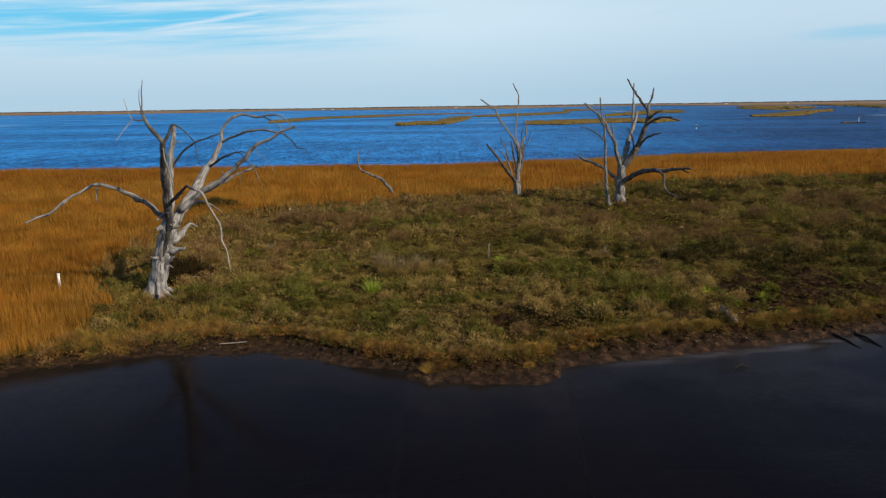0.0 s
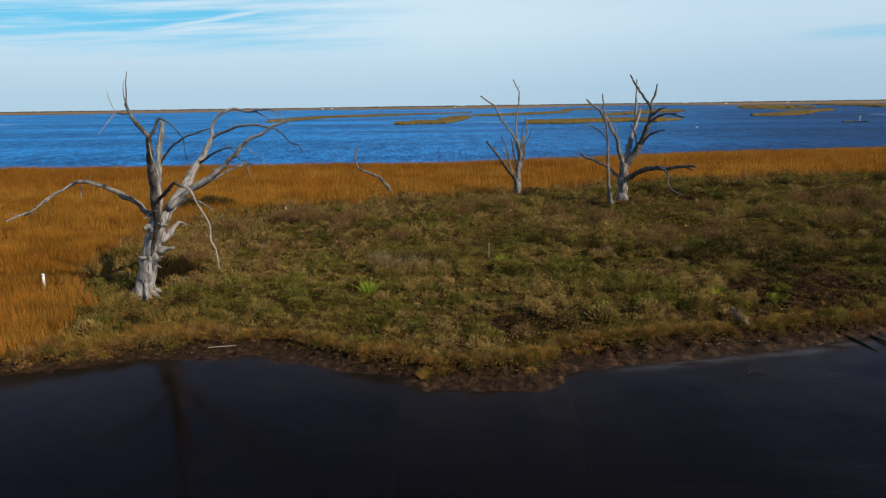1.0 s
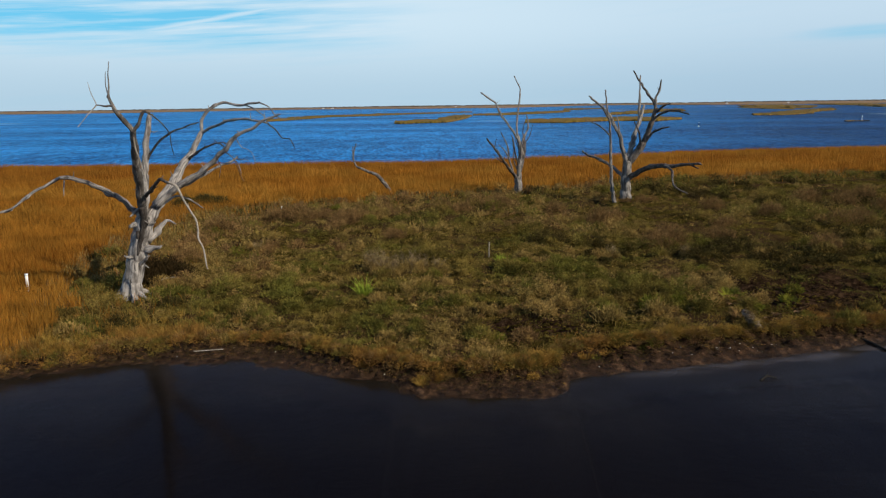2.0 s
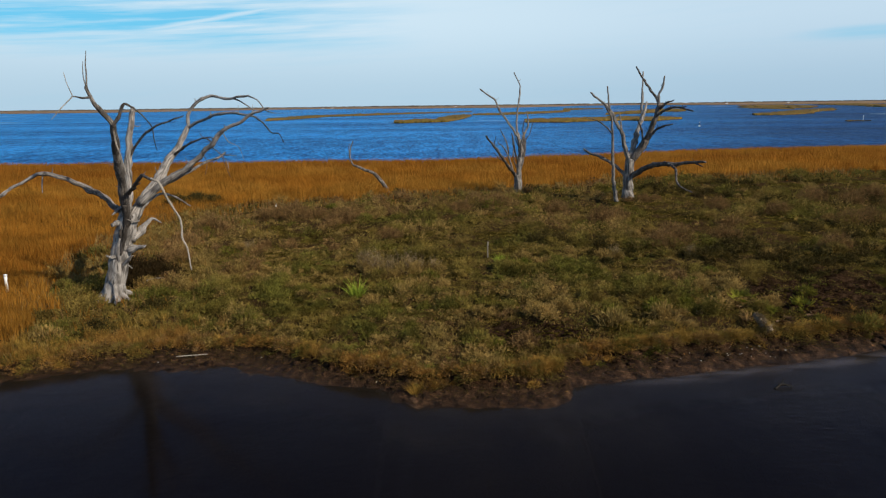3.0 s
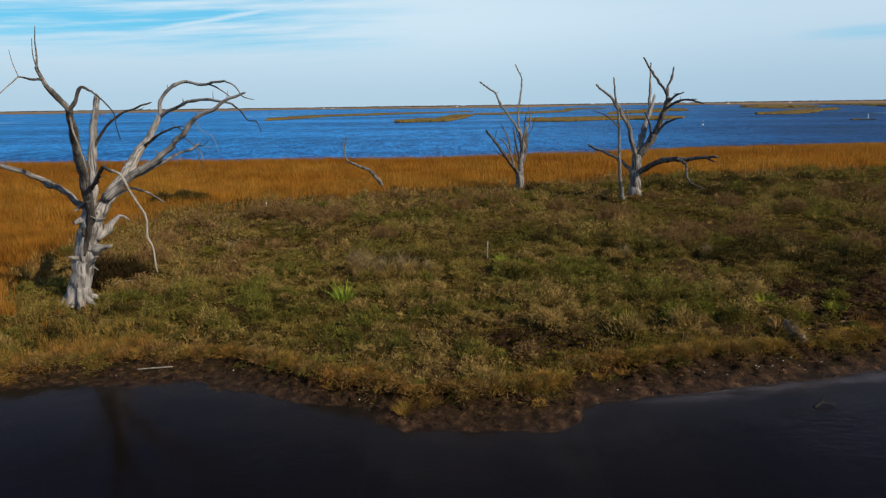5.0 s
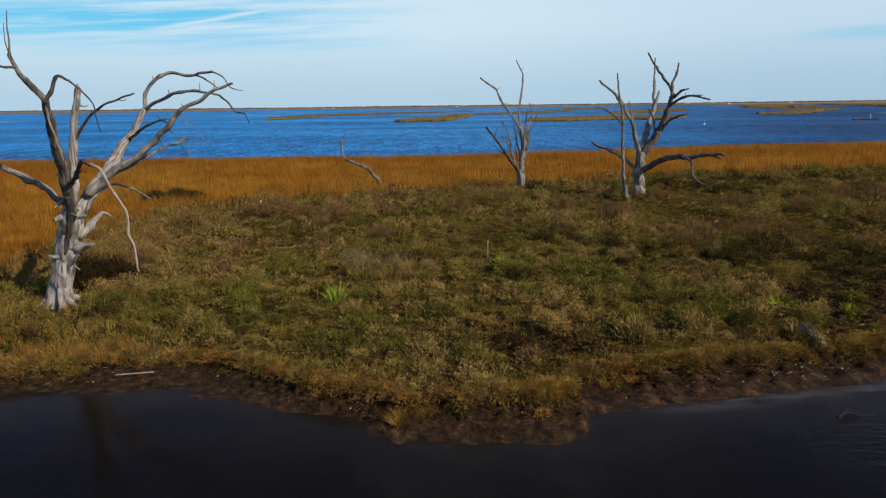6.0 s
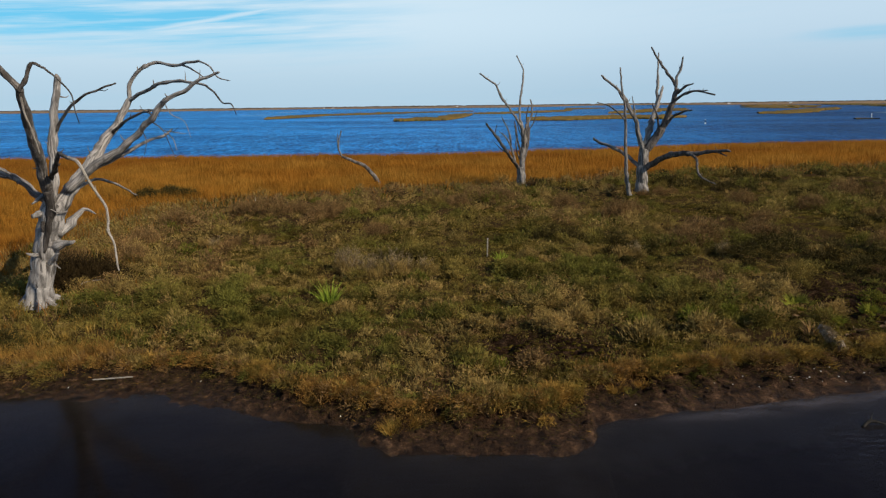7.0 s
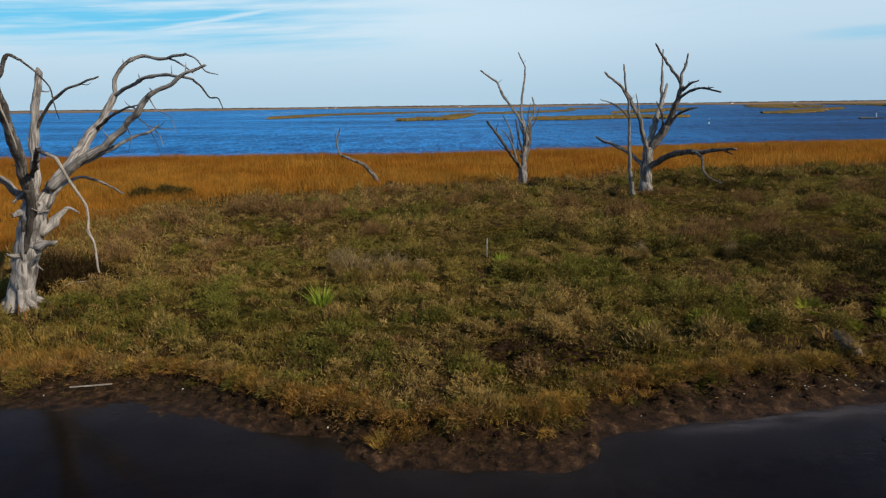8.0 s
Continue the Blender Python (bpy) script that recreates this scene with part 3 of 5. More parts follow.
def hummocks_of(count, y0, y1, per, size0, size1, share, near_bias, lift=1.0, tall_only=False, leaf=1.0):
    """Low plant hummocks scattered over the meadow, split by kind."""
    u = RNG.uniform(0, 1, count)
    y = y0 + (y1 - y0) * u ** near_bias
    x = RNG.uniform(-1, 1, count) * (0.68 * y + 2)
    keep = dry(x, y) & ~in_reeds(x, y)
    field = value_noise(x, y, 0.22, 61) + 0.5 * value_noise(x, y, 0.7, 62) + 0.45 * RNG.uniform(-1, 1, count)
    keep &= field > -0.30 + 1.2 * trampled(x, y) + 0.22 * smooth(x / y, 0.1, 0.5)
    if tall_only:
        keep &= (inland(x, y) > mud_width(x, y) + 1.9) & (field > -0.02)
    x, y, field = x[keep], y[keep], field[keep]
    size = RNG.uniform(size0, size1, len(x)) * (0.8 + 0.4 * np.clip(field, 0, 1))
    kind = value_noise(x, y, 0.3, 63) * 0.85 + 0.45 + 0.14 * RNG.uniform(-1, 1, len(x)) - 0.45 * smooth(x / y, 0.1, 0.5)
    low = -2.0
    for name, mat, part_share, label, tall in share:
        pick = (kind >= low) & (kind < low + part_share)
        low += part_share
        px, py, ps = x[pick], y[pick], size[pick]
        root, way = dome_leaves(px, py, ground_z(px, py) - 0.04, ps, ps * tall * lift, per, 0.30)
        far = np.repeat(py, per)
        length = RNG.uniform(0.045, 0.115, len(root)) * (0.75 + 0.013 * far) * leaf
        width = RNG.uniform(0.016, 0.030, len(root)) * (0.6 + 0.020 * far) * leaf
        tagged(new(name, leaf_mesh(name, root, way, length, width, mat)), label, "plants", kind="stuff")


def plant_meadow():
    # low cover of small leaves and bits of straw over the trampled soil
    x, y = scatter(400000, 19, 78)
    nx, ny = scatter(420000, 19.5, 37, 1.0)
    x, y = np.concatenate([x, nx]), np.concatenate([y, ny])
    bare = value_noise(x, y, 0.45, 41) + 0.7 * value_noise(x, y, 1.5, 42) + 0.3 * RNG.uniform(-1, 1, len(x))
    keep = dry(x, y) & ~in_reeds(x, y) & (bare > -0.58 + 0.50 * smooth(x / y, 0.1, 0.5) + 0.95 * trampled(x, y))
    x, y = x[keep], y[keep]
    tan = value_noise(x, y, 0.7, 45) + 0.45 * RNG.uniform(-1, 1, len(x)) - 0.55 * smooth(x / y, 0.1, 0.5) > 0.2
    for mask, mat, name, label in ((~tan, MEADOW, "meadow_grass", "short grazed olive-green meadow grass"), (tan, TAN, "dry_meadow_grass", "patchy dry tan and brown meadow grass")):
        px, py = x[mask], y[mask]
        k = len(px)
        way = RNG.normal(0, 0.7, (k, 3)) + [0, 0, 0.6]
        way /= np.linalg.norm(way, axis=1)[:, None]
        root = np.stack([px, py, ground_z(px, py) - 0.01], -1)
        tagged(new(name, leaf_mesh(name, root, way, RNG.uniform(0.04, 0.13, k), RNG.uniform(0.012, 0.022, k) * (0.6 + 0.026 * py), mat)), label, "grass", kind="stuff")
    kinds = (("dark_rushes", RUSH, 2.0, "low dark olive rush hummocks", 0.6), ("olive_herbs", MEADOW, 0.46, "low bushy olive-green herb hummocks", 0.65), ("tan_herbs", TAN, 0.28, "low bushy tan dry herb hummocks", 0.75),
             ("brown_herbs", BROWN, 0.18, "low bushy brown withered herb hummocks", 0.7), ("green_herbs", GREEN, 0.07, "low fresh green herb hummocks", 0.6))
    hummocks_of(3400, 20, 33, 140, 0.10, 0.30, kinds, 0.9, 1.45)
    hummocks_of(5600, 33, 74, 60, 0.16, 0.55, kinds, 0.85, 1.25)
    bushy = (("rush_bushes", RUSH, 2.0, "knee-high dark olive rush bushes", 0.6), ("olive_bushes", MEADOW, 0.48, "knee-high bushy olive-green herbs", 0.65), ("tan_bushes", TAN, 0.20, "knee-high bushy tan dry herbs", 0.75),
             ("brown_bushes", BROWN, 0.24, "knee-high bushy brown withered herbs", 0.7), ("green_bushes", GREEN, 0.08, "knee-high fresh green herbs", 0.6))
    hummocks_of(760, 21, 37, 760, 0.26, 0.66, bushy, 0.9, 1.55, True)
    hummocks_of(1300, 33, 68, 280, 0.42, 0.95, bushy, 0.9, 1.4, True, 1.2)
    # taller grass stalks that stand above the rest
    x, y = scatter(1900, 20, 66)
    keep = dry(x, y) & ~in_reeds(x, y) & (RNG.uniform(0.1, 0.7, len(x)) > trampled(x, y)) & (value_noise(x, y, 0.3, 47) + 0.5 * RNG.uniform(-1, 1, len(x)) > 0.0)
    x, y = x[keep], y[keep]
    px, py = clumped(x, y, 20, RNG.uniform(0.06, 0.2, len(x)))
    ok = dry(px, py)
    px, py = px[ok], py[ok]
    blades_at("tall_meadow_grass", px, py, RNG.uniform(0.14, 0.36, len(px)), 0.006 + 0.00026 * py, 0.7, TAN, "thin dry grass stalks standing above the meadow", "grass")


def turf_edge(x):
    """Where the turf breaks off above the mud."""
    y = WATERLINE(x) + MUDWIDTH(x)
    for _ in range(4):
        y = y + mud_width(x, y) - inland(x, y)
    return y


def overhang(x):
    return 0.10 + 0.11 * value_noise(x, x * 0 + 3.0, 1.1, 57) + 0.08 * value_noise(x, x * 0 + 8.0, 3.7, 58)


def turf_lip():
    """The torn, root-bound edge of the turf that sags out over the mud."""
    x = np.arange(-16.5, 17.0, 0.05)
    y, out = turf_edge(x), np.maximum(overhang(x), -0.12)
    top = ground_z(x, y + 0.16)
    rag = value_noise(x, x * 0 + 1.0, 9.0, 59, 2)
    rows = [(0.30, ground_z(x, y + 0.30) - top - 0.03), (0.12, 0.015 + 0 * x), (-0.6 * out, 0.01 - 0.25 * out), (-out - 0.02 * rag, -0.05 - 0.3 * out + 0.02 * rag), (-out + 0.01, -0.12 - 0.2 * out + 0.05 * rag), (-0.4 * out + 0.03, -0.15 - 0.05 * rag), (0.10, -0.16 + 0 * x)]
    verts = np.stack([np.stack([x + 0.02 * rag * (k % 2), y + dy, top + dz], -1) for k, (dy, dz) in enumerate(rows)], 1).reshape(-1, 3)
    m = len(rows)
    i, j = np.meshgrid(np.arange(len(x) - 1), np.arange(m - 1))
    q = (i * m + j).ravel()
    ob = mesh_object("turf_lip", verts, np.stack([q, q + 1, q + m + 1, q + m], -1).tolist(), SOIL)
    tagged(ob, "torn root-bound turf edge sagging over the mud", "turf edge", kind="structure")
    # straw and roots that hang from it
    hx = RNG.uniform(-16.3, 16.8, 15000)
    hx = hx[value_noise(hx, hx * 0, 1.0, 55) + 0.6 * value_noise(hx, hx * 0, 3.1, 56) + 0.35 * RNG.uniform(-1, 1, len(hx)) > -0.05 + 0.50 * smooth(hx, 3.5, 7)]
    ye, o = turf_edge(hx), np.maximum(overhang(hx), -0.12)
    back = RNG.uniform(-0.05, 0.28, len(hx))
    root = np.stack([hx, ye - o + back, ground_z(hx, ye + 0.16) - 0.30 * np.maximum(0, o - back) - 0.02], -1)
    way = np.stack([RNG.normal(0, 0.40, len(hx)), -0.75 + RNG.normal(0, 0.35, len(hx)), RNG.normal(0.28, 0.50, len(hx))], -1)
    way /= np.linalg.norm(way, axis=1)[:, None]
    tagged(new("hanging_straw", leaf_mesh("hanging_straw", root, way, RNG.uniform(0.09, 0.26, len(hx)), RNG.uniform(0.010, 0.020, len(hx)), STRAW)), "straw and roots hanging from the torn turf edge", "grass", kind="stuff")


def plant_bank():
    """Straw fringe that hangs over the edge of the bank."""
    x = RNG.uniform(-19, 19, 4200)
    thick = 0.36 + 1.5 * value_noise(x, x * 0, 0.9, 51) - 0.55 * smooth(x, 4, 8)
    x = x[RNG.uniform(0, 1, len(x)) < np.clip(thick, 0.06, 1)]
    y = WATERLINE(x) + mud_width(x, WATERLINE(x) + MUDWIDTH(x)) + RNG.exponential(0.34, len(x)) - 0.05
    px, py = clumped(x, y, 20, RNG.uniform(0.06, 0.18, len(x)))
    h = RNG.uniform(0.08, 0.24, len(px))
    ok = inland(px, py) > mud_width(px, py) - 0.12
    gaps = value_noise(px, py, 1.4, 52) + 0.5 * value_noise(px, py, 3.5, 53) > 0.05
    ok &= gaps
    blades_at("bank_grass", px[ok], py[ok], h[ok], RNG.uniform(0.007, 0.015, ok.sum()), 0.8, STRAW, "straw-coloured grass hanging over the muddy bank edge", "grass", wind=(0.0, -0.45))


def plant_west_bank():
    """Thick golden-green grass behind the western bay."""
    x = RNG.uniform(-15.5, -6.0, 900)
    y = turf_edge(x) + RNG.exponential(0.7, len(x)) + 0.15
    keep = RNG.uniform(0, 1, len(x)) < smooth(x, -6.0, -9.5) * (0.6 + 0.8 * value_noise(x, y, 0.8, 54))
    x, y = x[keep], y[keep]
    px, py = clumped(x, y, 26, RNG.uniform(0.08, 0.22, len(x)))
    ok = dry(px, py) & (np.hypot(px + 12.3, py - 27.9) > 1.0)
    px, py = px[ok], py[ok]
    blades_at("west_bank_grass", px, py, RNG.uniform(0.16, 0.42, len(px)), RNG.uniform(0.010, 0.018, len(px)), 0.75, STRAW, "thick golden-green grass behind the creek bank", "grass", wind=(-0.1, -0.1))


def plant_bank_tussocks():
    """Sagging tussocks along the torn edge of the turf."""
    x = RNG.uniform(-17, 18, 520)
    y = WATERLINE(x) + mud_width(x, WATERLINE(x) + MUDWIDTH(x)) + RNG.normal(0.12, 0.14, len(x))
    for lot, (mat, name, label) in enumerate(((STRAW, "straw_tussocks", "sagging straw-coloured tussocks on the bank edge"), (MEADOW, "olive_tussocks", "sagging olive-brown tussocks on the bank edge"),
                                              (BROWN, "brown_tussocks", "sagging rust-brown tussocks on the bank edge"))):
        px, py = x[lot::3], y[lot::3]
        size = RNG.uniform(0.12, 0.30, len(px))
        root, way = dome_leaves(px, py, ground_z(px, py) - 0.05, size, size * 0.8, 230, 0.15)
        way[:, 1] -= 0.35
        k = len(root)
        tagged(new(name, leaf_mesh(name, root, way, RNG.uniform(0.05, 0.15, k), RNG.uniform(0.010, 0.020, k), mat)), label, "tussocks", kind="stuff")


plant_reeds()
plant_reed_margin()
turf_lip()
plant_bank_tussocks()
plant_west_bank()
plant_meadow()
plant_bank()

# ---- dead trees ----


def catmull(points, per):
    """A smooth line through the points."""
    p = [Vector(q) for q in points]
    p = [p[0] * 2 - p[1]] + p + [p[-1] * 2 - p[-2]]
    out = []
    for i in range(1, len(p) - 2):
        a, b, c, d = p[i - 1:i + 3]
        for k in range(per):
            t = k / per
            out.append(0.5 * (2 * b + (c - a) * t + (2 * a - 5 * b + 4 * c - d) * t * t + (3 * b - a - 3 * c + d) * t ** 3))
    return out + [p[-2]]


def tube(line, radii, sides, rough, ridges=0, flare=0.0, seed=0.0):
    """Vertices, faces and UVs of a gnarled tube along a line, closed at both ends."""
    verts, faces, uvs = [], [], []
    ref = Vector((0.3, 0.9, 0.2))
    run = 0.0
    for i, (p, r) in enumerate(zip(line, radii)):
        ahead = (line[min(i + 1, len(line) - 1)] - line[max(i - 1, 0)]).normalized()
        u = ahead.cross(ref)
        if u.length < 1e-3:
            u = ahead.cross(Vector((1, 0, 0)))
        u.normalize()
        w = ahead.cross(u)
        run += (p - line[i - 1]).length if i else 0
        for k in range(sides):
            a = 2 * math.pi * k / sides
            rr = r * (1 + 0.5 * rough * noise.noise(Vector((math.cos(a) * 2.2, math.sin(a) * 2.2, run * 5.0 + seed))) + rough * noise.noise(Vector((math.cos(a) * 1.3, math.sin(a) * 1.3, run * 1.1 / max(0.12, radii[0] * 3) + seed))))
            if ridges:
                rr *= 1 + 0.055 * math.sin(a * ridges + run * 1.4 + seed)
                low = max(0.0, 1 - run / 0.75)
                rr *= 1 + flare * low * low * (0.7 + 0.6 * max(0, math.sin(a * 5 + seed)))
            verts.append(p + (u * math.cos(a) + w * math.sin(a)) * rr)
        if i:
            o = (i - 1) * sides
            for k in range(sides):
                k2 = (k + 1) % sides
                faces.append((o + k, o + k2, o + sides + k2, o + sides + k))
                for kk, vv in ((k, run - 0.1), (k + 1, run - 0.1), (k + 1, run), (k, run)):
                    uvs.append((kk / sides, vv))
    o = (len(line) - 1) * sides
    for ring, back in ((range(sides - 1, -1, -1), 0), (range(sides), o)):
        faces.append(tuple(back + k for k in ring))
        uvs += [(0.5, run)] * sides
    return verts, faces, uvs


def limb(tree, name, points, r0, r1, mat=None, holder=None):
    """One limb of a dead tree: a tapering, crooked tube."""
    mat = mat or BLEACHED
    trunk = name == "trunk"
    per = 9 if r0 > 0.06 else 6
    line = catmull(points, per)
    spurs = []
    seed = points[0][0] * 3.1 + points[-1][2] * 1.7
    last = len(line) - 1
    wobble = min(0.07, r0 * 0.55)
    line = [p + Vector((noise.noise(p * 2.6 + Vector((seed, 0, 0))), noise.noise(p * 2.6 + Vector((0, seed, 0))), 0.8 * noise.noise(p * 2.4))) * wobble * (0 if i in (0, last) else 1) for i, p in enumerate(line)]
    radii = [r0 + (r1 - r0) * (i / last) ** 0.85 for i in range(last + 1)]
    if r0 > 0.03 and not trunk:
        # knots where side shoots once grew
        reach = [sum((line[k + 1] - line[k]).length for k in range(i)) for i in range(last + 1)]
        for k in range(int(reach[-1] * 1.2) + 1):
            at = reach[-1] * (0.5 + 0.5 * noise.noise(Vector((seed, k * 3.3, 0.5))))
            radii = [r * (1 + (0.20 if r0 > 0.06 else 0.12) * math.exp(-((q - at) / 0.09) ** 2)) for r, q in zip(radii, reach)]
        if name == "branch" and reach[-1] > 1.1:
            for k in range(1 + int(reach[-1] * 0.5)):
                i = int(last * (0.25 + 0.7 * (k + 0.5 + 0.4 * noise.noise(Vector((seed, k, 9)))) / (1 + int(reach[-1] * 0.5))))
                way = Vector((noise.noise(Vector((seed, k, 1.5))), noise.noise(Vector((seed, k, 4.5))), 0.35 + noise.noise(Vector((seed, k, 7.5))))).normalized()
                size = 0.06 + 0.28 * abs(noise.noise(Vector((seed, k, 2.5))))
                p = line[min(i, last)]
                spurs.append(([tuple(p), tuple(p + way * (radii[i] + size * 0.55)), tuple(p + way * (radii[i] + size) + Vector((0, 0, 0.3 * size)))], min(radii[i] * 0.5, 0.03)))
    if name in ("twig", "stub", "branch", "spur"):
        line.append(line[-1] + (line[-1] - line[-2]).normalized() * radii[-1] * (3 if name == "twig" else 1.6))
        radii.append(radii[-1] * 0.35)
    sides = 28 if trunk else 14 if r0 > 0.08 else 7
    verts, faces, uvs = tube(line, radii, sides, 0.09 if trunk else 0.20 if r0 > 0.05 else 0.12, 6 if trunk and r0 > 0.2 else 0, (0.40 if r0 > 0.36 else 0.22) if trunk else 0, seed)
    ob = mesh_object(name, [v - tree.location for v in verts], faces, mat, holder or tree)
    layer = ob.data.uv_layers.new(name="UVMap")
    layer.data.foreach_set("uv", [c for q in uvs for c in q])
    for way, thick in spurs:
        limb(tree, "spur", way, thick, 0.006, mat, ob)
    return ob


def thing(name, at, label, category, group=""):
    ob = new(name)
    ob.location = at
    return tagged(ob, label, category, group)


def ground_at(x, y):
    return float(ground_z(np.array([x]), np.array([y]))[0])


def great_snag():
    tree = thing("dead_tree", (-12.32, 27.9, ground_at(-12.32, 27.9)), "large bleached grey dead oak with long crooked bare limbs", "dead tree", "dead trees on the islet")
    limb(tree, "trunk", [(-12.32, 27.9, 0.39), (-12.15, 27.9, 1.1), (-11.95, 27.9, 1.89), (-11.69, 27.85, 2.66), (-11.45, 27.8, 3.26), (-11.31, 27.8, 3.73)], 0.375, 0.300)
    limb(tree, "root", [(-12.3, 27.9, 0.85), (-11.99, 27.79, 0.66), (-11.70, 27.70, 0.52), (-11.44, 27.61, 0.36)], 0.143, 0.042)
    limb(tree, "root", [(-12.3, 27.9, 0.85), (-12.15, 27.65, 0.66), (-12.02, 27.42, 0.52), (-11.90, 27.21, 0.36)], 0.143, 0.042)
    limb(tree, "root", [(-12.3, 27.9, 0.85), (-12.51, 27.73, 0.66), (-12.70, 27.58, 0.52), (-12.88, 27.44, 0.36)], 0.143, 0.042)
    limb(tree, "root", [(-12.3, 27.9, 0.85), (-12.55, 28.03, 0.66), (-12.78, 28.14, 0.52), (-12.99, 28.24, 0.36)], 0.143, 0.042)
    limb(tree, "root", [(-12.3, 27.9, 0.85), (-12.05, 28.09, 0.66), (-11.82, 28.26, 0.52), (-11.61, 28.42, 0.36)], 0.143, 0.042)
    limb(tree, "branch", [(-11.42, 27.8, 3.49), (-11.19, 27.2, 4.28), (-10.93, 26.6, 5.13), (-10.64, 25.9, 5.95), (-10.35, 25.3, 6.61), (-10.21, 25.0, 6.93)], 0.170, 0.092, BARKED)
    # raised dark strip in place of the shaded hollow below the fork
    limb(tree, "hollow_shade", [(-11.74, 27.60, 2.15), (-11.54, 27.56, 2.70), (-11.37, 27.51, 3.20), (-11.27, 27.46, 3.65), (-11.22, 27.33, 4.05)], 0.06, 0.15, HOLLOW_DARK)
    limb(tree, "burl", [(-11.62, 27.62, 3.35), (-11.72, 27.45, 3.34), (-11.80, 27.36, 3.30)], 0.10, 0.07)
    limb(tree, "knot", [(-11.55, 27.42, 3.12), (-11.52, 27.34, 3.0), (-11.56, 27.36, 2.85)], 0.06, 0.05, HOLLOW_DARK)
    limb(tree, "branch", [(-10.21, 25.0, 6.89), (-10.34, 24.8, 7.2), (-10.44, 24.5, 7.5), (-10.51, 24.4, 7.74), (-10.53, 24.3, 8.01)], 0.084, 0.045, BARKED)
    limb(tree, "twig", [(-10.53, 24.3, 7.99), (-10.43, 24.2, 8.41), (-10.37, 24.1, 8.69), (-10.26, 24.0, 9.0)], 0.029, 0.011)
    limb(tree, "twig", [(-10.53, 24.3, 8.03), (-10.53, 24.2, 8.31), (-10.44, 24.1, 8.72)], 0.022, 0.008)
    limb(tree, "twig", [(-10.51, 24.4, 7.7), (-10.44, 23.8, 7.69), (-10.37, 23.2, 7.72)], 0.038, 0.018, WEATHERED)
    limb(tree, "twig", [(-10.37, 23.2, 7.72), (-10.43, 22.7, 7.41), (-10.52, 22.3, 7.11)], 0.018, 0.010, DRIFT)
    limb(tree, "twig", [(-10.37, 23.2, 7.72), (-10.58, 23.4, 8.02), (-10.77, 23.6, 8.39)], 0.015, 0.008, DRIFT)
    limb(tree, "branch", [(-10.2, 25.0, 6.83), (-9.97, 24.95, 7.13), (-9.8, 24.9, 7.41), (-9.71, 24.95, 7.5), (-9.57, 25.1, 7.4)], 0.061, 0.031, WEATHERED)
    limb(tree, "twig", [(-9.57, 25.1, 7.4), (-9.39, 25.4, 7.1), (-9.3, 25.7, 6.78), (-9.35, 25.9, 6.42), (-9.33, 26.0, 6.03)], 0.027, 0.012, WEATHERED)
    limb(tree, "twig", [(-10.23, 25.1, 6.77), (-10.27, 25.2, 6.31), (-10.21, 25.3, 5.9), (-10.14, 25.4, 5.3)], 0.031, 0.017, DRIFT)
    limb(tree, "branch", [(-11.36, 27.8, 3.66), (-11.36, 27.9, 4.29), (-11.32, 28.0, 4.97), (-11.29, 28.1, 5.65), (-11.21, 28.2, 6.44), (-11.15, 28.3, 7.0), (-11.08, 28.3, 7.27)], 0.136, 0.096)
    limb(tree, "branch", [(-11.27, 28.1, 5.65), (-10.91, 28.0, 6.11), (-10.45, 27.8, 6.5), (-9.95, 27.6, 6.77), (-9.4, 27.5, 6.95), (-8.93, 27.4, 7.08)], 0.052, 0.025, WEATHERED)
    limb(tree, "branch", [(-11.72, 27.85, 2.35), (-11.45, 27.88, 3.05), (-11.22, 27.95, 3.61), (-10.95, 28.2, 4.06), (-10.6, 28.7, 4.77), (-10.32, 29.2, 5.42), (-9.97, 29.6, 6.1), (-9.7, 29.8, 6.63)], 0.285, 0.091)
    limb(tree, "branch", [(-9.7, 29.8, 6.63), (-9.69, 29.85, 7.04), (-9.47, 29.85, 7.39), (-9.11, 29.8, 7.67), (-8.65, 29.8, 7.78), (-8.02, 29.5, 7.68), (-7.1, 29.0, 7.77)], 0.073, 0.040)
    limb(tree, "twig", [(-7.1, 29.0, 7.77), (-6.62, 28.6, 7.59), (-6.31, 28.3, 7.25), (-5.89, 28.1, 7.14)], 0.031, 0.013)
    limb(tree, "twig", [(-7.82, 29.4, 7.7), (-7.35, 29.2, 7.52), (-6.92, 29.0, 7.24)], 0.032, 0.018)
    limb(tree, "branch", [(-9.75, 29.8, 6.61), (-9.15, 29.5, 6.85), (-8.39, 29.0, 7.07), (-7.64, 28.6, 7.17), (-7.01, 28.2, 7.09), (-6.55, 28.0, 7.0)], 0.064, 0.034)
    limb(tree, "twig", [(-6.55, 28.0, 7.0), (-6.2, 27.6, 6.79), (-5.84, 27.2, 6.5), (-5.49, 26.8, 6.46), (-5.27, 26.5, 6.2)], 0.034, 0.012, WEATHERED)
    limb(tree, "branch", [(-10.95, 27.9, 4.01), (-10.15, 27.9, 4.67), (-9.47, 27.9, 5.06), (-8.87, 27.9, 5.46), (-8.19, 27.7, 6.05), (-7.64, 27.5, 6.55), (-7.04, 27.4, 6.83), (-6.44, 27.3, 7.16), (-5.9, 27.2, 7.33)], 0.137, 0.034)
    limb(tree, "branch", [(-10.2, 27.9, 4.58), (-9.47, 28.2, 4.95), (-8.84, 28.5, 5.33), (-8.32, 28.8, 5.55), (-8.06, 28.9, 5.73)], 0.068, 0.031)
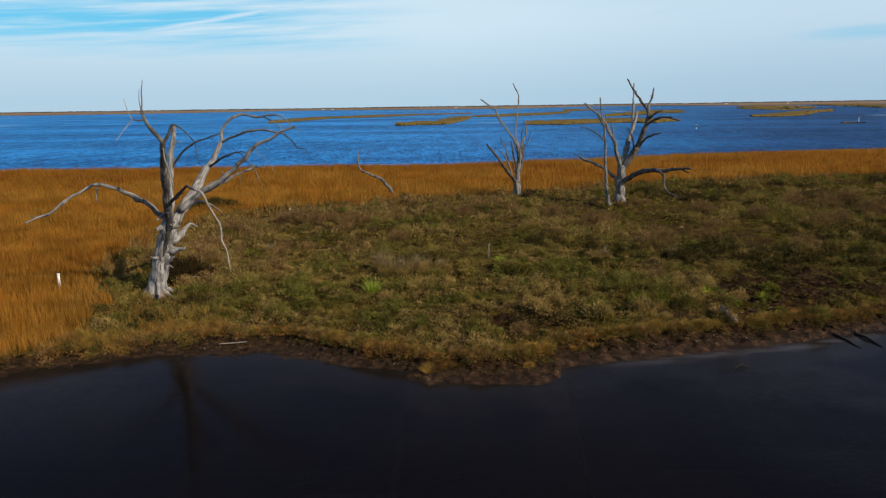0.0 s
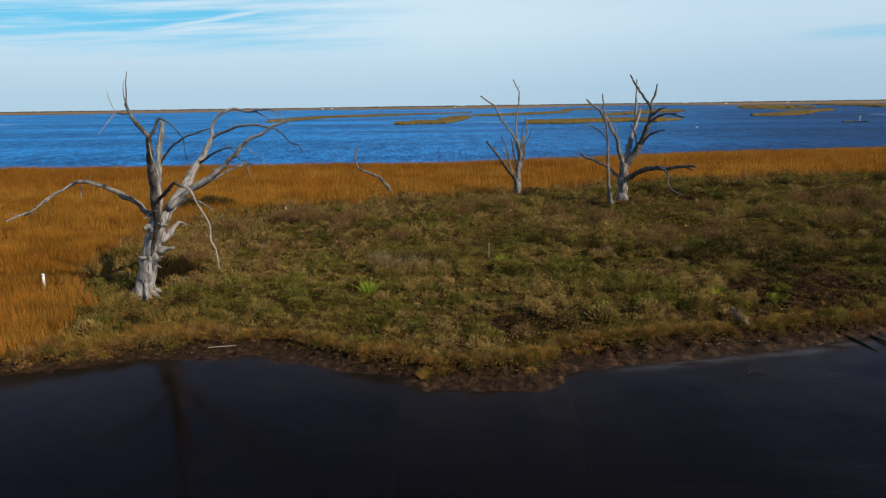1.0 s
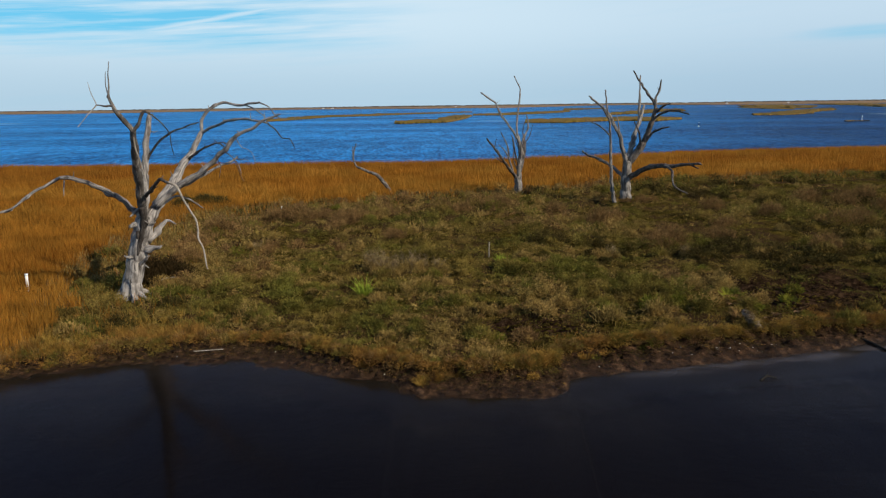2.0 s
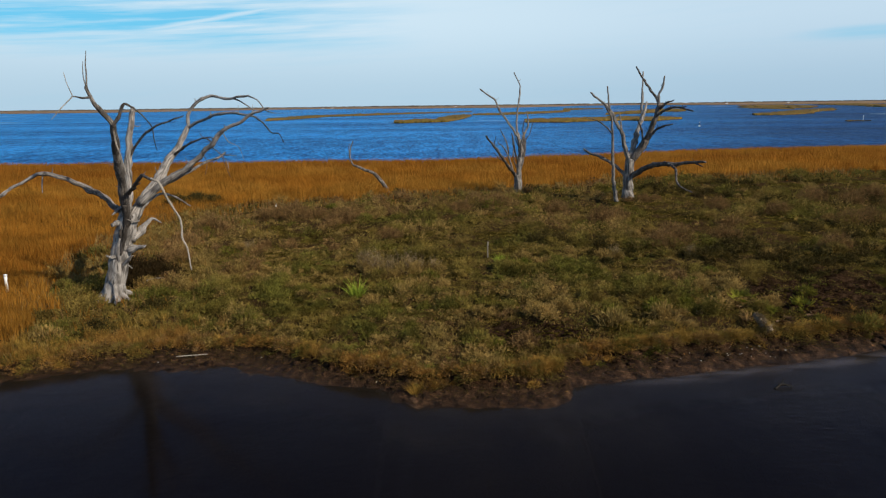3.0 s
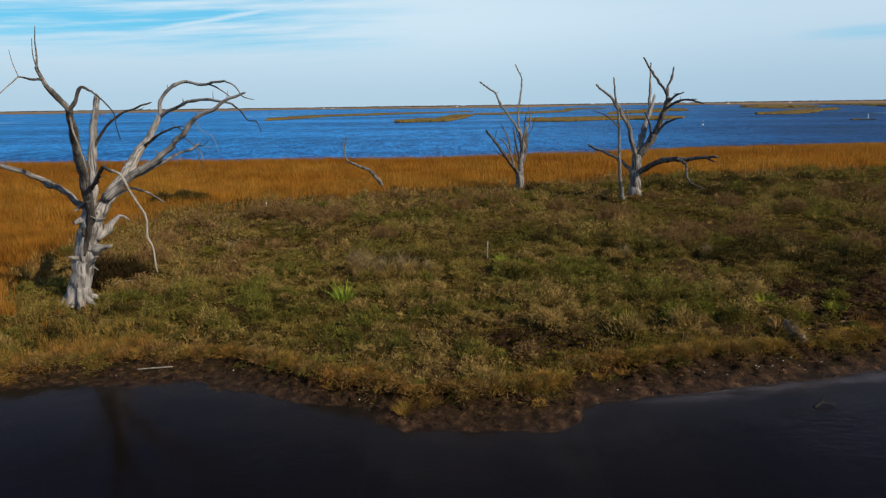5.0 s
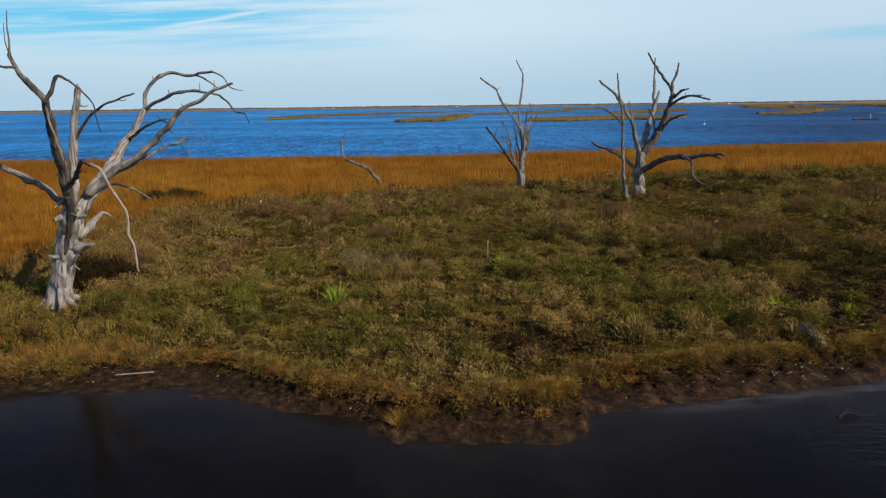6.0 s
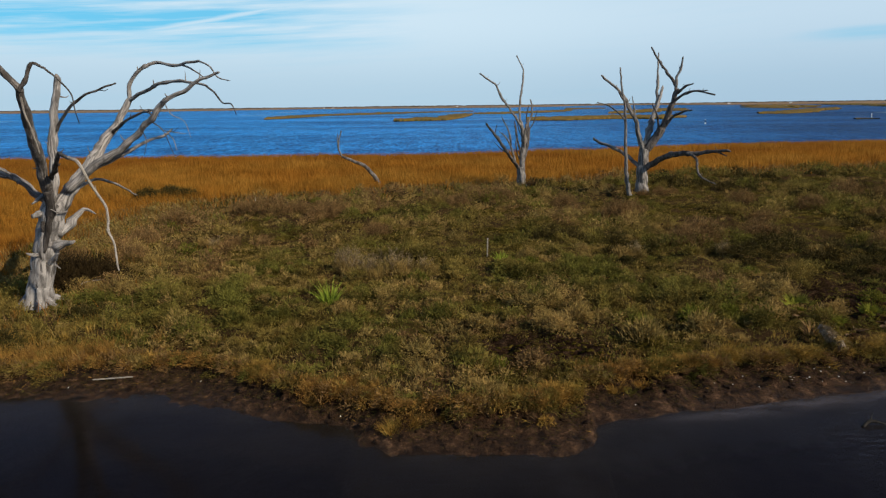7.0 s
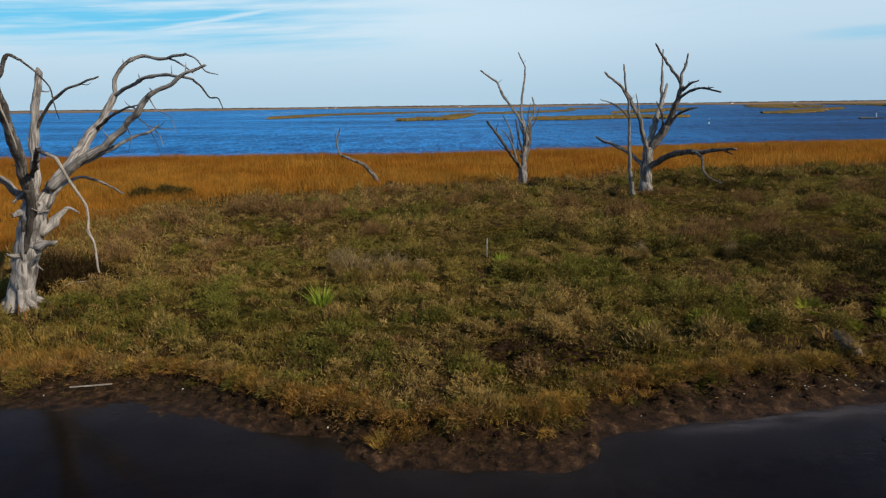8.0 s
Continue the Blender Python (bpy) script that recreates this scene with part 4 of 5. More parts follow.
    limb(tree, "twig", [(-8.19, 27.7, 6.05), (-7.85, 27.75, 5.75), (-7.7, 27.8, 5.3), (-7.55, 27.8, 4.9)], 0.020, 0.007, WEATHERED)
    limb(tree, "twig", [(-7.85, 27.75, 5.75), (-7.55, 27.7, 5.7), (-7.3, 27.6, 5.85)], 0.014, 0.006, WEATHERED)
    limb(tree, "twig", [(-7.64, 27.5, 6.55), (-7.45, 27.5, 6.2), (-7.1, 27.5, 6.0), (-6.95, 27.5, 5.55)], 0.020, 0.007)
    limb(tree, "twig", [(-8.5, 27.8, 5.78), (-8.3, 27.6, 5.45), (-8.35, 27.5, 5.05)], 0.018, 0.007, WEATHERED)
    limb(tree, "twig", [(-8.2, 28.9, 5.63), (-8.03, 28.9, 5.42), (-7.96, 28.9, 5.11)], 0.022, 0.010)
    limb(tree, "twig", [(-8.15, 28.9, 5.68), (-7.89, 28.8, 5.64), (-7.58, 28.7, 5.6)], 0.022, 0.010)
    limb(tree, "branch", [(-10.1, 29.3, 5.65), (-9.54, 29.0, 5.97), (-9.1, 28.8, 6.17), (-8.68, 28.6, 6.27), (-8.42, 28.5, 6.13)], 0.054, 0.022, WEATHERED)
    limb(tree, "twig", [(-8.68, 28.6, 6.27), (-8.41, 28.5, 6.3), (-8.21, 28.4, 6.14)], 0.027, 0.013, WEATHERED)
    limb(tree, "branch", [(-11.22, 27.5, 4.35), (-10.63, 26.8, 4.69), (-10.07, 26.0, 5.02), (-9.64, 25.4, 5.26), (-9.22, 25.1, 5.16)], 0.076, 0.046, WEATHERED)
    limb(tree, "branch", [(-9.22, 25.1, 5.18), (-8.93, 25.0, 5.03), (-8.79, 25.1, 4.62), (-8.62, 25.2, 4.18), (-8.44, 25.2, 3.8), (-8.35, 25.0, 3.31), (-8.13, 24.8, 2.92), (-7.97, 24.55, 2.34)], 0.046, 0.023, DRIFT)
    limb(tree, "branch", [(-11.42, 27.8, 3.56), (-11.8, 27.7, 3.91), (-12.02, 27.5, 4.31), (-12.42, 27.2, 4.63), (-12.92, 26.9, 4.99), (-13.35, 26.7, 5.19), (-13.73, 26.6, 5.23)], 0.119, 0.063, SILVER)
    limb(tree, "branch", [(-13.73, 26.6, 5.23), (-14.1, 26.4, 5.0), (-14.45, 26.2, 4.81), (-14.74, 26.0, 4.56), (-15.1, 25.8, 4.25), (-15.47, 25.6, 4.11), (-15.8, 25.4, 3.95)], 0.061, 0.031)
    limb(tree, "twig", [(-15.1, 25.8, 4.2), (-15.46, 25.9, 4.1), (-16.02, 26.0, 4.12)], 0.028, 0.012)
    limb(tree, "twig", [(-13.61, 26.65, 5.22), (-13.65, 26.6, 4.84), (-13.68, 26.6, 4.59)], 0.029, 0.013)
    limb(tree, "stub", [(-11.39, 27.8, 2.67), (-11.18, 28.1, 2.89), (-11.03, 28.4, 3.22), (-10.89, 28.5, 3.34), (-10.59, 28.6, 3.18)], 0.165, 0.024)
    limb(tree, "stub", [(-11.64, 27.8, 2.27), (-11.21, 27.7, 2.4), (-10.84, 27.6, 2.47)], 0.16, 0.055)
    limb(tree, "stub", [(-11.78, 27.8, 1.72), (-11.44, 27.6, 2.0), (-11.25, 27.5, 2.14)], 0.095, 0.025)
    limb(tree, "stub", [(-11.84, 27.8, 1.6), (-11.64, 27.9, 1.7), (-11.55, 28.0, 1.57)], 0.043, 0.017)
    limb(tree, "twig", [(-10.85, 28.1, 3.98), (-10.61, 28.9, 4.22), (-10.41, 29.8, 3.96), (-10.29, 30.8, 3.49)], 0.052, 0.028)
    limb(tree, "stub", [(-11.91, 27.8, 2.08), (-11.99, 27.5, 2.1), (-12.13, 27.4, 2.17)], 0.085, 0.03)
    limb(tree, "stub", [(-11.53, 27.7, 3.91), (-11.64, 27.5, 3.8), (-11.75, 27.4, 3.68)], 0.075, 0.030)
    limb(tree, "twig", [(-11.06, 27.9, 3.36), (-11.08, 27.5, 3.38), (-11.17, 27.3, 3.51)], 0.026, 0.013)


great_snag()

def slender_snag():
    tree = thing("dead_tree", (5.37, 56.0, ground_at(5.37, 56.0)), "slim pale grey dead tree with upright bare branches", "dead tree", "dead trees on the islet")
    limb(tree, "trunk", [(5.44, 56.0, 0.4), (5.34, 56.0, 1.28), (5.29, 56.0, 2.07)], 0.336, 0.294, SILVER)
    limb(tree, "branch", [(5.38, 56.0, 1.97), (5.42, 56.0, 2.89), (5.51, 56.1, 3.79), (5.43, 56.2, 4.6), (5.3, 56.4, 5.13)], 0.196, 0.132, SILVER)
    limb(tree, "twig", [(5.45, 56.1, 3.6), (5.75, 56.3, 4.6), (5.7, 56.4, 5.6), (5.85, 56.5, 6.2)], 0.062, 0.026, WEATHERED)
    limb(tree, "twig", [(5.2, 56.0, 2.6), (4.95, 55.9, 3.5), (5.0, 55.9, 4.4), (4.9, 55.8, 5.0)], 0.056, 0.024, SILVER)
    limb(tree, "twig", [(3.63, 52.84, 3.96), (3.3, 52.6, 4.5), (3.4, 52.4, 5.1)], 0.045, 0.019, WEATHERED)
    limb(tree, "twig", [(4.2, 53.94, 3.18), (3.7, 53.5, 3.5), (3.3, 53.2, 3.9)], 0.045, 0.019, WEATHERED)
    limb(tree, "twig", [(5.92, 57.0, 4.55), (6.3, 57.2, 5.1), (6.55, 57.3, 5.9)], 0.050, 0.022, WEATHERED)
    limb(tree, "twig", [(5.5, 56.1, 3.79), (5.15, 56.2, 4.7), (5.0, 56.3, 5.6)], 0.050, 0.022, SILVER)
    limb(tree, "branch", [(5.3, 56.4, 5.04), (5.24, 56.8, 5.93), (5.4, 57.2, 7.14), (5.57, 57.6, 8.27), (5.49, 57.8, 8.95), (5.13, 58.0, 9.72)], 0.086, 0.038, SILVER)
    limb(tree, "branch", [(5.38, 56.2, 4.78), (4.76, 56.0, 5.7), (3.98, 55.9, 6.74), (3.53, 55.9, 7.63), (2.99, 55.9, 8.03), (2.45, 55.8, 8.43)], 0.086, 0.054, SILVER)
    limb(tree, "branch", [(5.47, 56.0, 2.43), (5.78, 56.5, 3.53), (5.92, 57.0, 4.55), (5.89, 57.3, 5.08)], 0.134, 0.085, WEATHERED)
    limb(tree, "branch", [(5.9, 57.3, 4.99), (6.2, 57.6, 5.62), (6.21, 57.8, 6.21), (6.13, 58.0, 6.66)], 0.080, 0.042, SILVER)
    limb(tree, "branch", [(5.2, 56.0, 1.88), (4.66, 55.0, 2.54), (4.01, 53.5, 3.44), (3.27, 52.2, 4.45), (2.67, 51.2, 5.19)], 0.134, 0.064, WEATHERED)
    limb(tree, "branch", [(4.85, 55.2, 2.43), (4.56, 55.0, 3.44), (4.36, 54.8, 4.57), (4.04, 54.7, 5.15)], 0.085, 0.041, SILVER)
    limb(tree, "twig", [(4.04, 54.7, 5.15), (3.85, 54.6, 5.55)], 0.047, 0.020, WEATHERED)
    limb(tree, "twig", [(4.61, 55.0, 3.35), (4.17, 54.6, 4.14), (3.71, 54.3, 4.56)], 0.066, 0.032, SILVER)
    limb(tree, "branch", [(5.33, 56.0, 2.89), (5.06, 55.6, 3.83), (4.85, 55.3, 4.66), (4.74, 55.1, 5.21)], 0.077, 0.041, WEATHERED)
    limb(tree, "stub", [(5.56, 56.0, 3.12), (5.52, 55.7, 4.27), (5.58, 55.5, 4.95)], 0.077, 0.061, SILVER)


slender_snag()

def forked_snag():
    tree = thing("dead_tree", (12.1, 51.7, ground_at(12.1, 51.7)), "forked grey dead tree with dark upper limbs and a low limb", "dead tree", "dead trees on the islet")
    limb(tree, "trunk", [(12.69, 51.7, 0.77), (12.65, 51.7, 1.71), (12.7, 51.7, 2.77), (12.75, 51.7, 3.53)], 0.36, 0.31, SILVER)
    limb(tree, "branch", [(12.75, 51.7, 3.4), (13.21, 51.6, 3.95), (13.65, 51.5, 4.66), (13.93, 51.4, 5.28), (14.15, 51.3, 6.1), (14.41, 51.2, 6.99)], 0.287, 0.144, WEATHERED)
    limb(tree, "branch", [(14.41, 51.2, 6.99), (14.38, 51.6, 7.51), (13.95, 52.0, 8.28), (13.55, 52.3, 8.94), (13.11, 52.5, 9.73)], 0.106, 0.050, WEATHERED)
    limb(tree, "branch", [(14.36, 51.2, 7.31), (14.38, 51.1, 7.91), (14.59, 51.1, 8.51), (14.62, 51.0, 9.02)], 0.095, 0.049, SILVER)
    limb(tree, "branch", [(14.46, 51.2, 6.91), (14.77, 50.8, 7.27), (15.16, 50.5, 7.47)], 0.095, 0.039, WEATHERED)
    limb(tree, "branch", [(14.28, 51.2, 6.42), (14.73, 50.6, 6.87), (15.35, 50.0, 7.0), (16.02, 49.2, 6.77)], 0.087, 0.049, WEATHERED)
    limb(tree, "twig", [(15.35, 50.0, 7.0), (15.7, 49.6, 7.04)], 0.048, 0.029, WEATHERED)
    limb(tree, "branch", [(13.86, 51.4, 4.95), (14.25, 50.8, 5.59), (14.75, 50.2, 5.85), (15.01, 50.0, 5.89)], 0.095, 0.037, WEATHERED)
    limb(tree, "twig", [(13.52, 51.5, 4.78), (13.29, 51.2, 5.58), (12.92, 51.0, 6.2)], 0.077, 0.039, WEATHERED)
    limb(tree, "branch", [(12.75, 51.7, 3.4), (13.07, 52.0, 4.63), (13.4, 52.3, 5.66), (13.71, 52.5, 6.48), (13.97, 52.7, 7.3)], 0.213, 0.081)
    limb(tree, "branch", [(13.64, 52.5, 6.15), (13.66, 52.8, 7.3), (13.72, 53.0, 8.13), (13.76, 53.2, 9.45)], 0.117, 0.041)
    limb(tree, "branch", [(12.63, 51.7, 3.32), (12.25, 51.5, 4.47), (12.05, 51.5, 5.3), (11.61, 51.5, 6.04), (11.21, 51.5, 6.82), (10.53, 51.5, 7.44), (9.83, 51.4, 8.02)], 0.174, 0.059, SILVER)
    limb(tree, "twig", [(12.05, 51.5, 5.3), (12.01, 51.8, 6.03), (11.9, 52.0, 6.72)], 0.067, 0.024, SILVER)
    limb(tree, "branch", [(12.59, 51.7, 2.14), (12.18, 52.0, 2.66), (11.83, 52.4, 3.01), (11.05, 52.8, 3.5), (10.22, 53.0, 3.84), (9.78, 53.0, 4.1)], 0.135, 0.071, SILVER)
    limb(tree, "branch", [(12.88, 51.7, 2.26), (13.26, 50.8, 2.77), (13.62, 49.6, 3.21), (14.13, 48.6, 3.42), (14.71, 47.9, 3.44), (15.64, 47.2, 3.61), (16.15, 46.8, 3.64)], 0.213, 0.073, WEATHERED)
    limb(tree, "stub", [(15.72, 47.2, 3.57), (15.92, 47.0, 3.43), (16.08, 46.9, 3.36)], 0.061, 0.033, WEATHERED)
    limb(tree, "branch", [(14.41, 48.2, 3.41), (14.47, 47.2, 3.2), (14.3, 46.4, 2.71), (14.26, 45.6, 2.32), (14.8, 44.9, 1.99)], 0.090, 0.037, WEATHERED)


forked_snag()

def leaning_snag():
    tree = thing("dead_tree", (11.65, 50.9, ground_at(11.65, 50.9)), "thin grey dead trunk standing before the forked tree", "dead tree", "dead trees on the islet")
    limb(tree, "trunk", [(11.76, 50.9, 0.51), (11.49, 50.8, 1.63), (11.38, 50.7, 2.89), (11.23, 50.6, 4.13), (11.14, 50.4, 5.36), (10.94, 50.2, 6.5), (10.7, 50.0, 7.57), (10.57, 49.9, 8.43)], 0.143, 0.042, SILVER)
    limb(tree, "branch", [(11.15, 50.4, 5.28), (10.62, 50.1, 5.79), (9.94, 49.8, 6.2), (9.2, 49.5, 6.42)], 0.061, 0.024, WEATHERED)
    limb(tree, "stub", [(10.94, 50.2, 6.5), (10.64, 50.0, 6.9), (10.45, 49.9, 7.18)], 0.061, 0.030, WEATHERED)


leaning_snag()

def crooked_snag():
    tree = thing("dead_tree", (-4.9, 57.8, ground_at(-4.9, 57.8)), "thin crooked dead branch leaning out of the reeds", "dead tree", "dead trees on the islet")
    limb(tree, "trunk", [(-4.84, 57.8, 0.47), (-5.19, 57.7, 1.2), (-5.86, 57.5, 2.04), (-6.77, 57.3, 2.5), (-7.45, 57.2, 2.8)], 0.19, 0.085, BARKED)
    limb(tree, "branch", [(-7.45, 57.2, 2.8), (-7.7, 57.1, 3.32), (-7.61, 57.0, 4.12), (-7.45, 57.0, 4.63)], 0.070, 0.044, SILVER)
    limb(tree, "twig", [(-7.7, 57.1, 3.42), (-7.74, 56.9, 4.13), (-7.66, 56.8, 4.46)], 0.044, 0.023, SILVER)


crooked_snag()

# ---- shrubs, tussocks and small plants ----


def tuft_mesh(name, count, radius, height, spread, width, mat, rng):
    """A clump of stems fanning out from a small base, its foot at the origin."""
    a, r = rng.uniform(0, 2 * math.pi, count), radius * np.sqrt(rng.uniform(0, 1, count))
    base = np.stack([np.cos(a) * r, np.sin(a) * r, np.full(count, -0.06)], -1)
    h = height * rng.uniform(0.45, 1.0, count) * (1.15 - 0.5 * r / radius)
    out = spread * h * (0.35 + r / radius) * rng.uniform(0.3, 1.0, count)
    b = a + rng.normal(0, 0.5, count)
    lean = np.stack([np.cos(b) * out, np.sin(b) * out], -1)
    return blade_mesh(name, base, h, rng.uniform(0.6, 1.2, count) * width, lean, rng.uniform(-1.2, 1.2, count), mat)


def twig_mesh(name, stems, height, spread, width, mat, rng):
    """A dry shrub: stems that branch twice into fine twigs, with small curled leaves."""
    bases, tops, widths = [], [], []
    for _ in range(stems):
        a, reach = rng.uniform(0, 2 * math.pi), rng.uniform(0.2, 1.0) * spread
        p = Vector((rng.normal(0, 0.07), rng.normal(0, 0.07), -0.05))
        q = Vector((math.cos(a) * reach * 0.55, math.sin(a) * reach * 0.55, height * rng.uniform(0.35, 0.65)))
        bases.append(p), tops.append(q), widths.append(width)
        for _ in range(9):
            s = p.lerp(q, rng.uniform(0.35, 1.0))
            e = s + Vector((rng.normal(0, 0.16) + math.cos(a) * 0.10, rng.normal(0, 0.16) + math.sin(a) * 0.10, rng.uniform(0.08, 0.36) * height * 1.2))
            bases.append(s), tops.append(e), widths.append(width * 0.7)
            for _ in range(3):
                s2 = s.lerp(e, rng.uniform(0.4, 1.0))
                e2 = s2 + Vector((rng.normal(0, 0.09), rng.normal(0, 0.09), rng.uniform(0.02, 0.14)))
                bases.append(s2), tops.append(e2), widths.append(width * 0.9)
    base, top = np.array([tuple(v) for v in bases]), np.array([tuple(v) for v in tops])
    d = top - base
    return blade_mesh(name, base, d[:, 2], np.array(widths), d[:, :2], rng.uniform(-1.4, 1.4, len(base)), mat, 0.15)


def bush_mesh(name, radius, height, leaves, twigs, length, width, mat, rng, spread):
    """A rounded bushy clump: small leaves on a few lobes, over thin upright stems."""
    roots, ways = [], []
    lobes = 4
    for k in range(lobes):
        a, r = k * 2 * math.pi / lobes + rng.uniform(-0.6, 0.6), radius * rng.uniform(0.05, 0.2)
        one = np.ones(1)
        root, way = dome_leaves(one * math.cos(a) * r, one * math.sin(a) * r, one * -0.04, one * radius * rng.uniform(0.65, 0.9), one * height * rng.uniform(0.6, 1.0), leaves // lobes, spread, 0.3)
        roots.append(root), ways.append(way)
    root, way = np.concatenate(roots), np.concatenate(ways)
    stem = rng.uniform(-1, 1, (twigs, 3)) * [radius * 0.7, radius * 0.7, 0] + [0, 0, height * 0.25]
    up = rng.normal(0, 0.3, (twigs, 3)) + [0, 0, 1]
    up /= np.linalg.norm(up, axis=1)[:, None]
    root, way = np.concatenate([root, stem]), np.concatenate([way, up])
    size = np.concatenate([rng.uniform(0.5, 1.2, len(root) - twigs) * length, rng.uniform(0.35, 0.6, twigs) * height])
    thick = np.concatenate([rng.uniform(0.7, 1.2, len(root) - twigs) * width, np.full(twigs, 0.014)])
    return leaf_mesh(name, root, way, size, thick, mat)


def set_down(me, name, x, y, size, turn, label, category, group):
    ob = new(name, me)
    ob.matrix_world = Matrix.Translation((x, y, ground_at(x, y))) @ pose(0, 0, 0, 0, 0, turn) @ Matrix.Diagonal((size, size, size, 1))
    return tagged(ob, label, category, group)


def plant_tussocks():
    rng = np.random.default_rng(11)
    olive = [bush_mesh("grass_tussock", 0.42, 0.34, 640, 16, 0.10, 0.026, MEADOW, rng, 0.7) for _ in range(3)]
    tan = [bush_mesh("grass_tussock", 0.40, 0.36, 640, 30, 0.11, 0.022, TAN, rng, 0.8) for _ in range(3)]
    lush = [bush_mesh("green_clump", 0.42, 0.32, 420, 10, 0.11, 0.030, GREEN, rng, 0.5) for _ in range(2)]
    done = 0
    while done < 280:
        y = math.sqrt(rng.uniform(20.5 ** 2, 60 ** 2))
        x = rng.uniform(-1, 1) * (0.66 * y + 1)
        n = float(value_noise(np.array([x]), np.array([y]), 0.22, 61)[0])
        here = (np.array([x]), np.array([y]))
        if n < -0.15 + rng.uniform(-0.3, 0.3) or trampled(x, y) > rng.uniform(0.1, 0.6) or not dry(*here)[0] or in_reeds(*here)[0]:
            continue
        size, turn = rng.uniform(0.7, 1.55), rng.uniform(0, 360)
        if rng.uniform() < 0.5:
            set_down(olive[done % 3], "grass_tussock", x, y, size, turn, "olive-green grass tussock standing out of the meadow", "tussock", "grass tussocks in the meadow")
        else:
            set_down(tan[done % 3], "grass_tussock", x, y, size, turn, "dry tan grass tussock standing out of the meadow", "tussock", "grass tussocks in the meadow")
        done += 1
    for x, y, size in ((7.2, 25.6, 1.5), (8.2, 26.0, 1.3), (9.1, 25.6, 1.2), (9.3, 28.4, 1.2), (5.6, 25.2, 1.2), (6.5, 27.4, 1.0), (2.8, 31.9, 1.4), (3.4, 32.2, 1.2),
                       (10.6, 30.2, 1.0), (1.6, 22.6, 0.9), (-0.6, 29.6, 1.2), (12.9, 27.2, 1.1), (6.0, 29.5, 1.0)):
        set_down(lush[int(x * 10) % 2], "green_clump", x, y, size, x * 77, "low clump of fresh green leafy weeds in the meadow", "plant", "green weed clumps")


def plant_shrubs():
    rng = np.random.default_rng(12)
    brown = [bush_mesh("dry_shrub", 1.1, 1.0, 2400, 200, 0.12, 0.026, BROWN, rng, 0.6) for _ in range(3)]
    grey = [twig_mesh("dry_shrub", 16, 1.25, 0.6, 0.015, GREY, rng) for _ in range(2)]
    under = bush_mesh("herb_clump", 0.6, 0.75, 900, 140, 0.15, 0.020, TAN, rng, 0.7)
    spots = [(-11.2, 45.6, 1.0), (-10.2, 44.9, 1.2), (-9.2, 44.6, 1.2), (-8.2, 45.4, 1.0), (-6.6, 44.6, 1.1), (-5.8, 45.1, 1.0),              (0.8, 47.3, 1.0), (-0.6, 48.8, 1.0), (3.2, 48.6, 1.2), (4.1, 49.0, 1.0), (1.9, 50.2, 0.9), (8.9, 42.3, 1.1), (9.9, 43.6, 1.0), (11.0, 36.3, 1.2), (10.2, 35.4, 1.0),
             (13.9, 37.2, 1.0), (24.5, 49.5, 1.2), (26.5, 48.6, 1.1), (22.6, 41.4, 1.2), (23.9, 42.0, 1.0), (28.3, 46.4, 1.2), (20.1, 45.0, 1.0), (17.5, 47.8, 1.0), (-13.5, 41.8, 1.1),
             (-13.2, 37.5, 1.0), (-14.4, 33.2, 1.0), (-12.2, 33.6, 0.9), (15.6, 40.8, 0.9), (6.9, 46.7, 0.9), (29.9, 52.0, 1.1), (-3.0, 38.9, 0.8), (18.0, 34.6, 0.9), (13.6, 51.0, 0.62), (12.6, 51.0, 0.45), (14.6, 51.6, 0.55), (6.1, 55.6, 0.5), (4.7, 55.5, 0.45)]
    for k, (x, y, size) in enumerate(spots):
        set_down(brown[k % 3], "dry_shrub", x, y, size, k * 71, "bushy brown leafless marsh shrub in the meadow", "shrub", "brown marsh shrubs")
    dark = bush_mesh("bramble_bush", 0.8, 0.9, 2000, 160, 0.15, 0.026, BRAMBLE, rng, 0.8)
    for x, y, size in ((-12.25, 29.6, 1.1), (-12.0, 30.4, 1.2), (-12.9, 30.8, 1.2), (-12.2, 31.3, 1.1), (-11.3, 30.9, 0.9)):
        set_down(dark, "bramble_bush", x, y, size, x * 60, "dark brown bramble bush behind the dead oak", "shrub", "dark bramble bushes")
    shade = bush_mesh("rush_clump", 0.9, 0.7, 1500, 200, 0.18, 0.030, RUSH, rng, 0.9)
    for x, y, size in ((-19.4, 51.6, 1.2), (-18.2, 52.4, 1.3), (-17.0, 52.2, 1.2), (-18.8, 53.2, 1.1)):
        set_down(shade, "rush_clump", x, y, size, x * 60, "dark olive rush clump at the edge of the reeds", "rushes", "dark rush clumps")
    for k, (x, y, size) in enumerate([(-2.9, 30.9, 1.0), (-2.3, 30.4, 0.9), (-3.4, 31.6, 0.8), (-1.6, 30.6, 1.0), (-1.1, 31.3, 0.7), (-0.4, 30.9, 0.7), (7.4, 32.8, 0.6), (10.9, 33.4, 0.6), (-9.6, 36.0, 0.6)]):
        set_down(under, "herb_clump", x + 0.1, y - 0.1, size * 1.15, k * 31, "bushy pale tan herb clump under a dry shrub", "plant", "herb clumps under the grey shrubs")
        set_down(grey[k % 2], "dry_shrub", x, y, size, k * 53, "pale grey dry twiggy shrub in the meadow", "shrub", "grey dry shrubs")


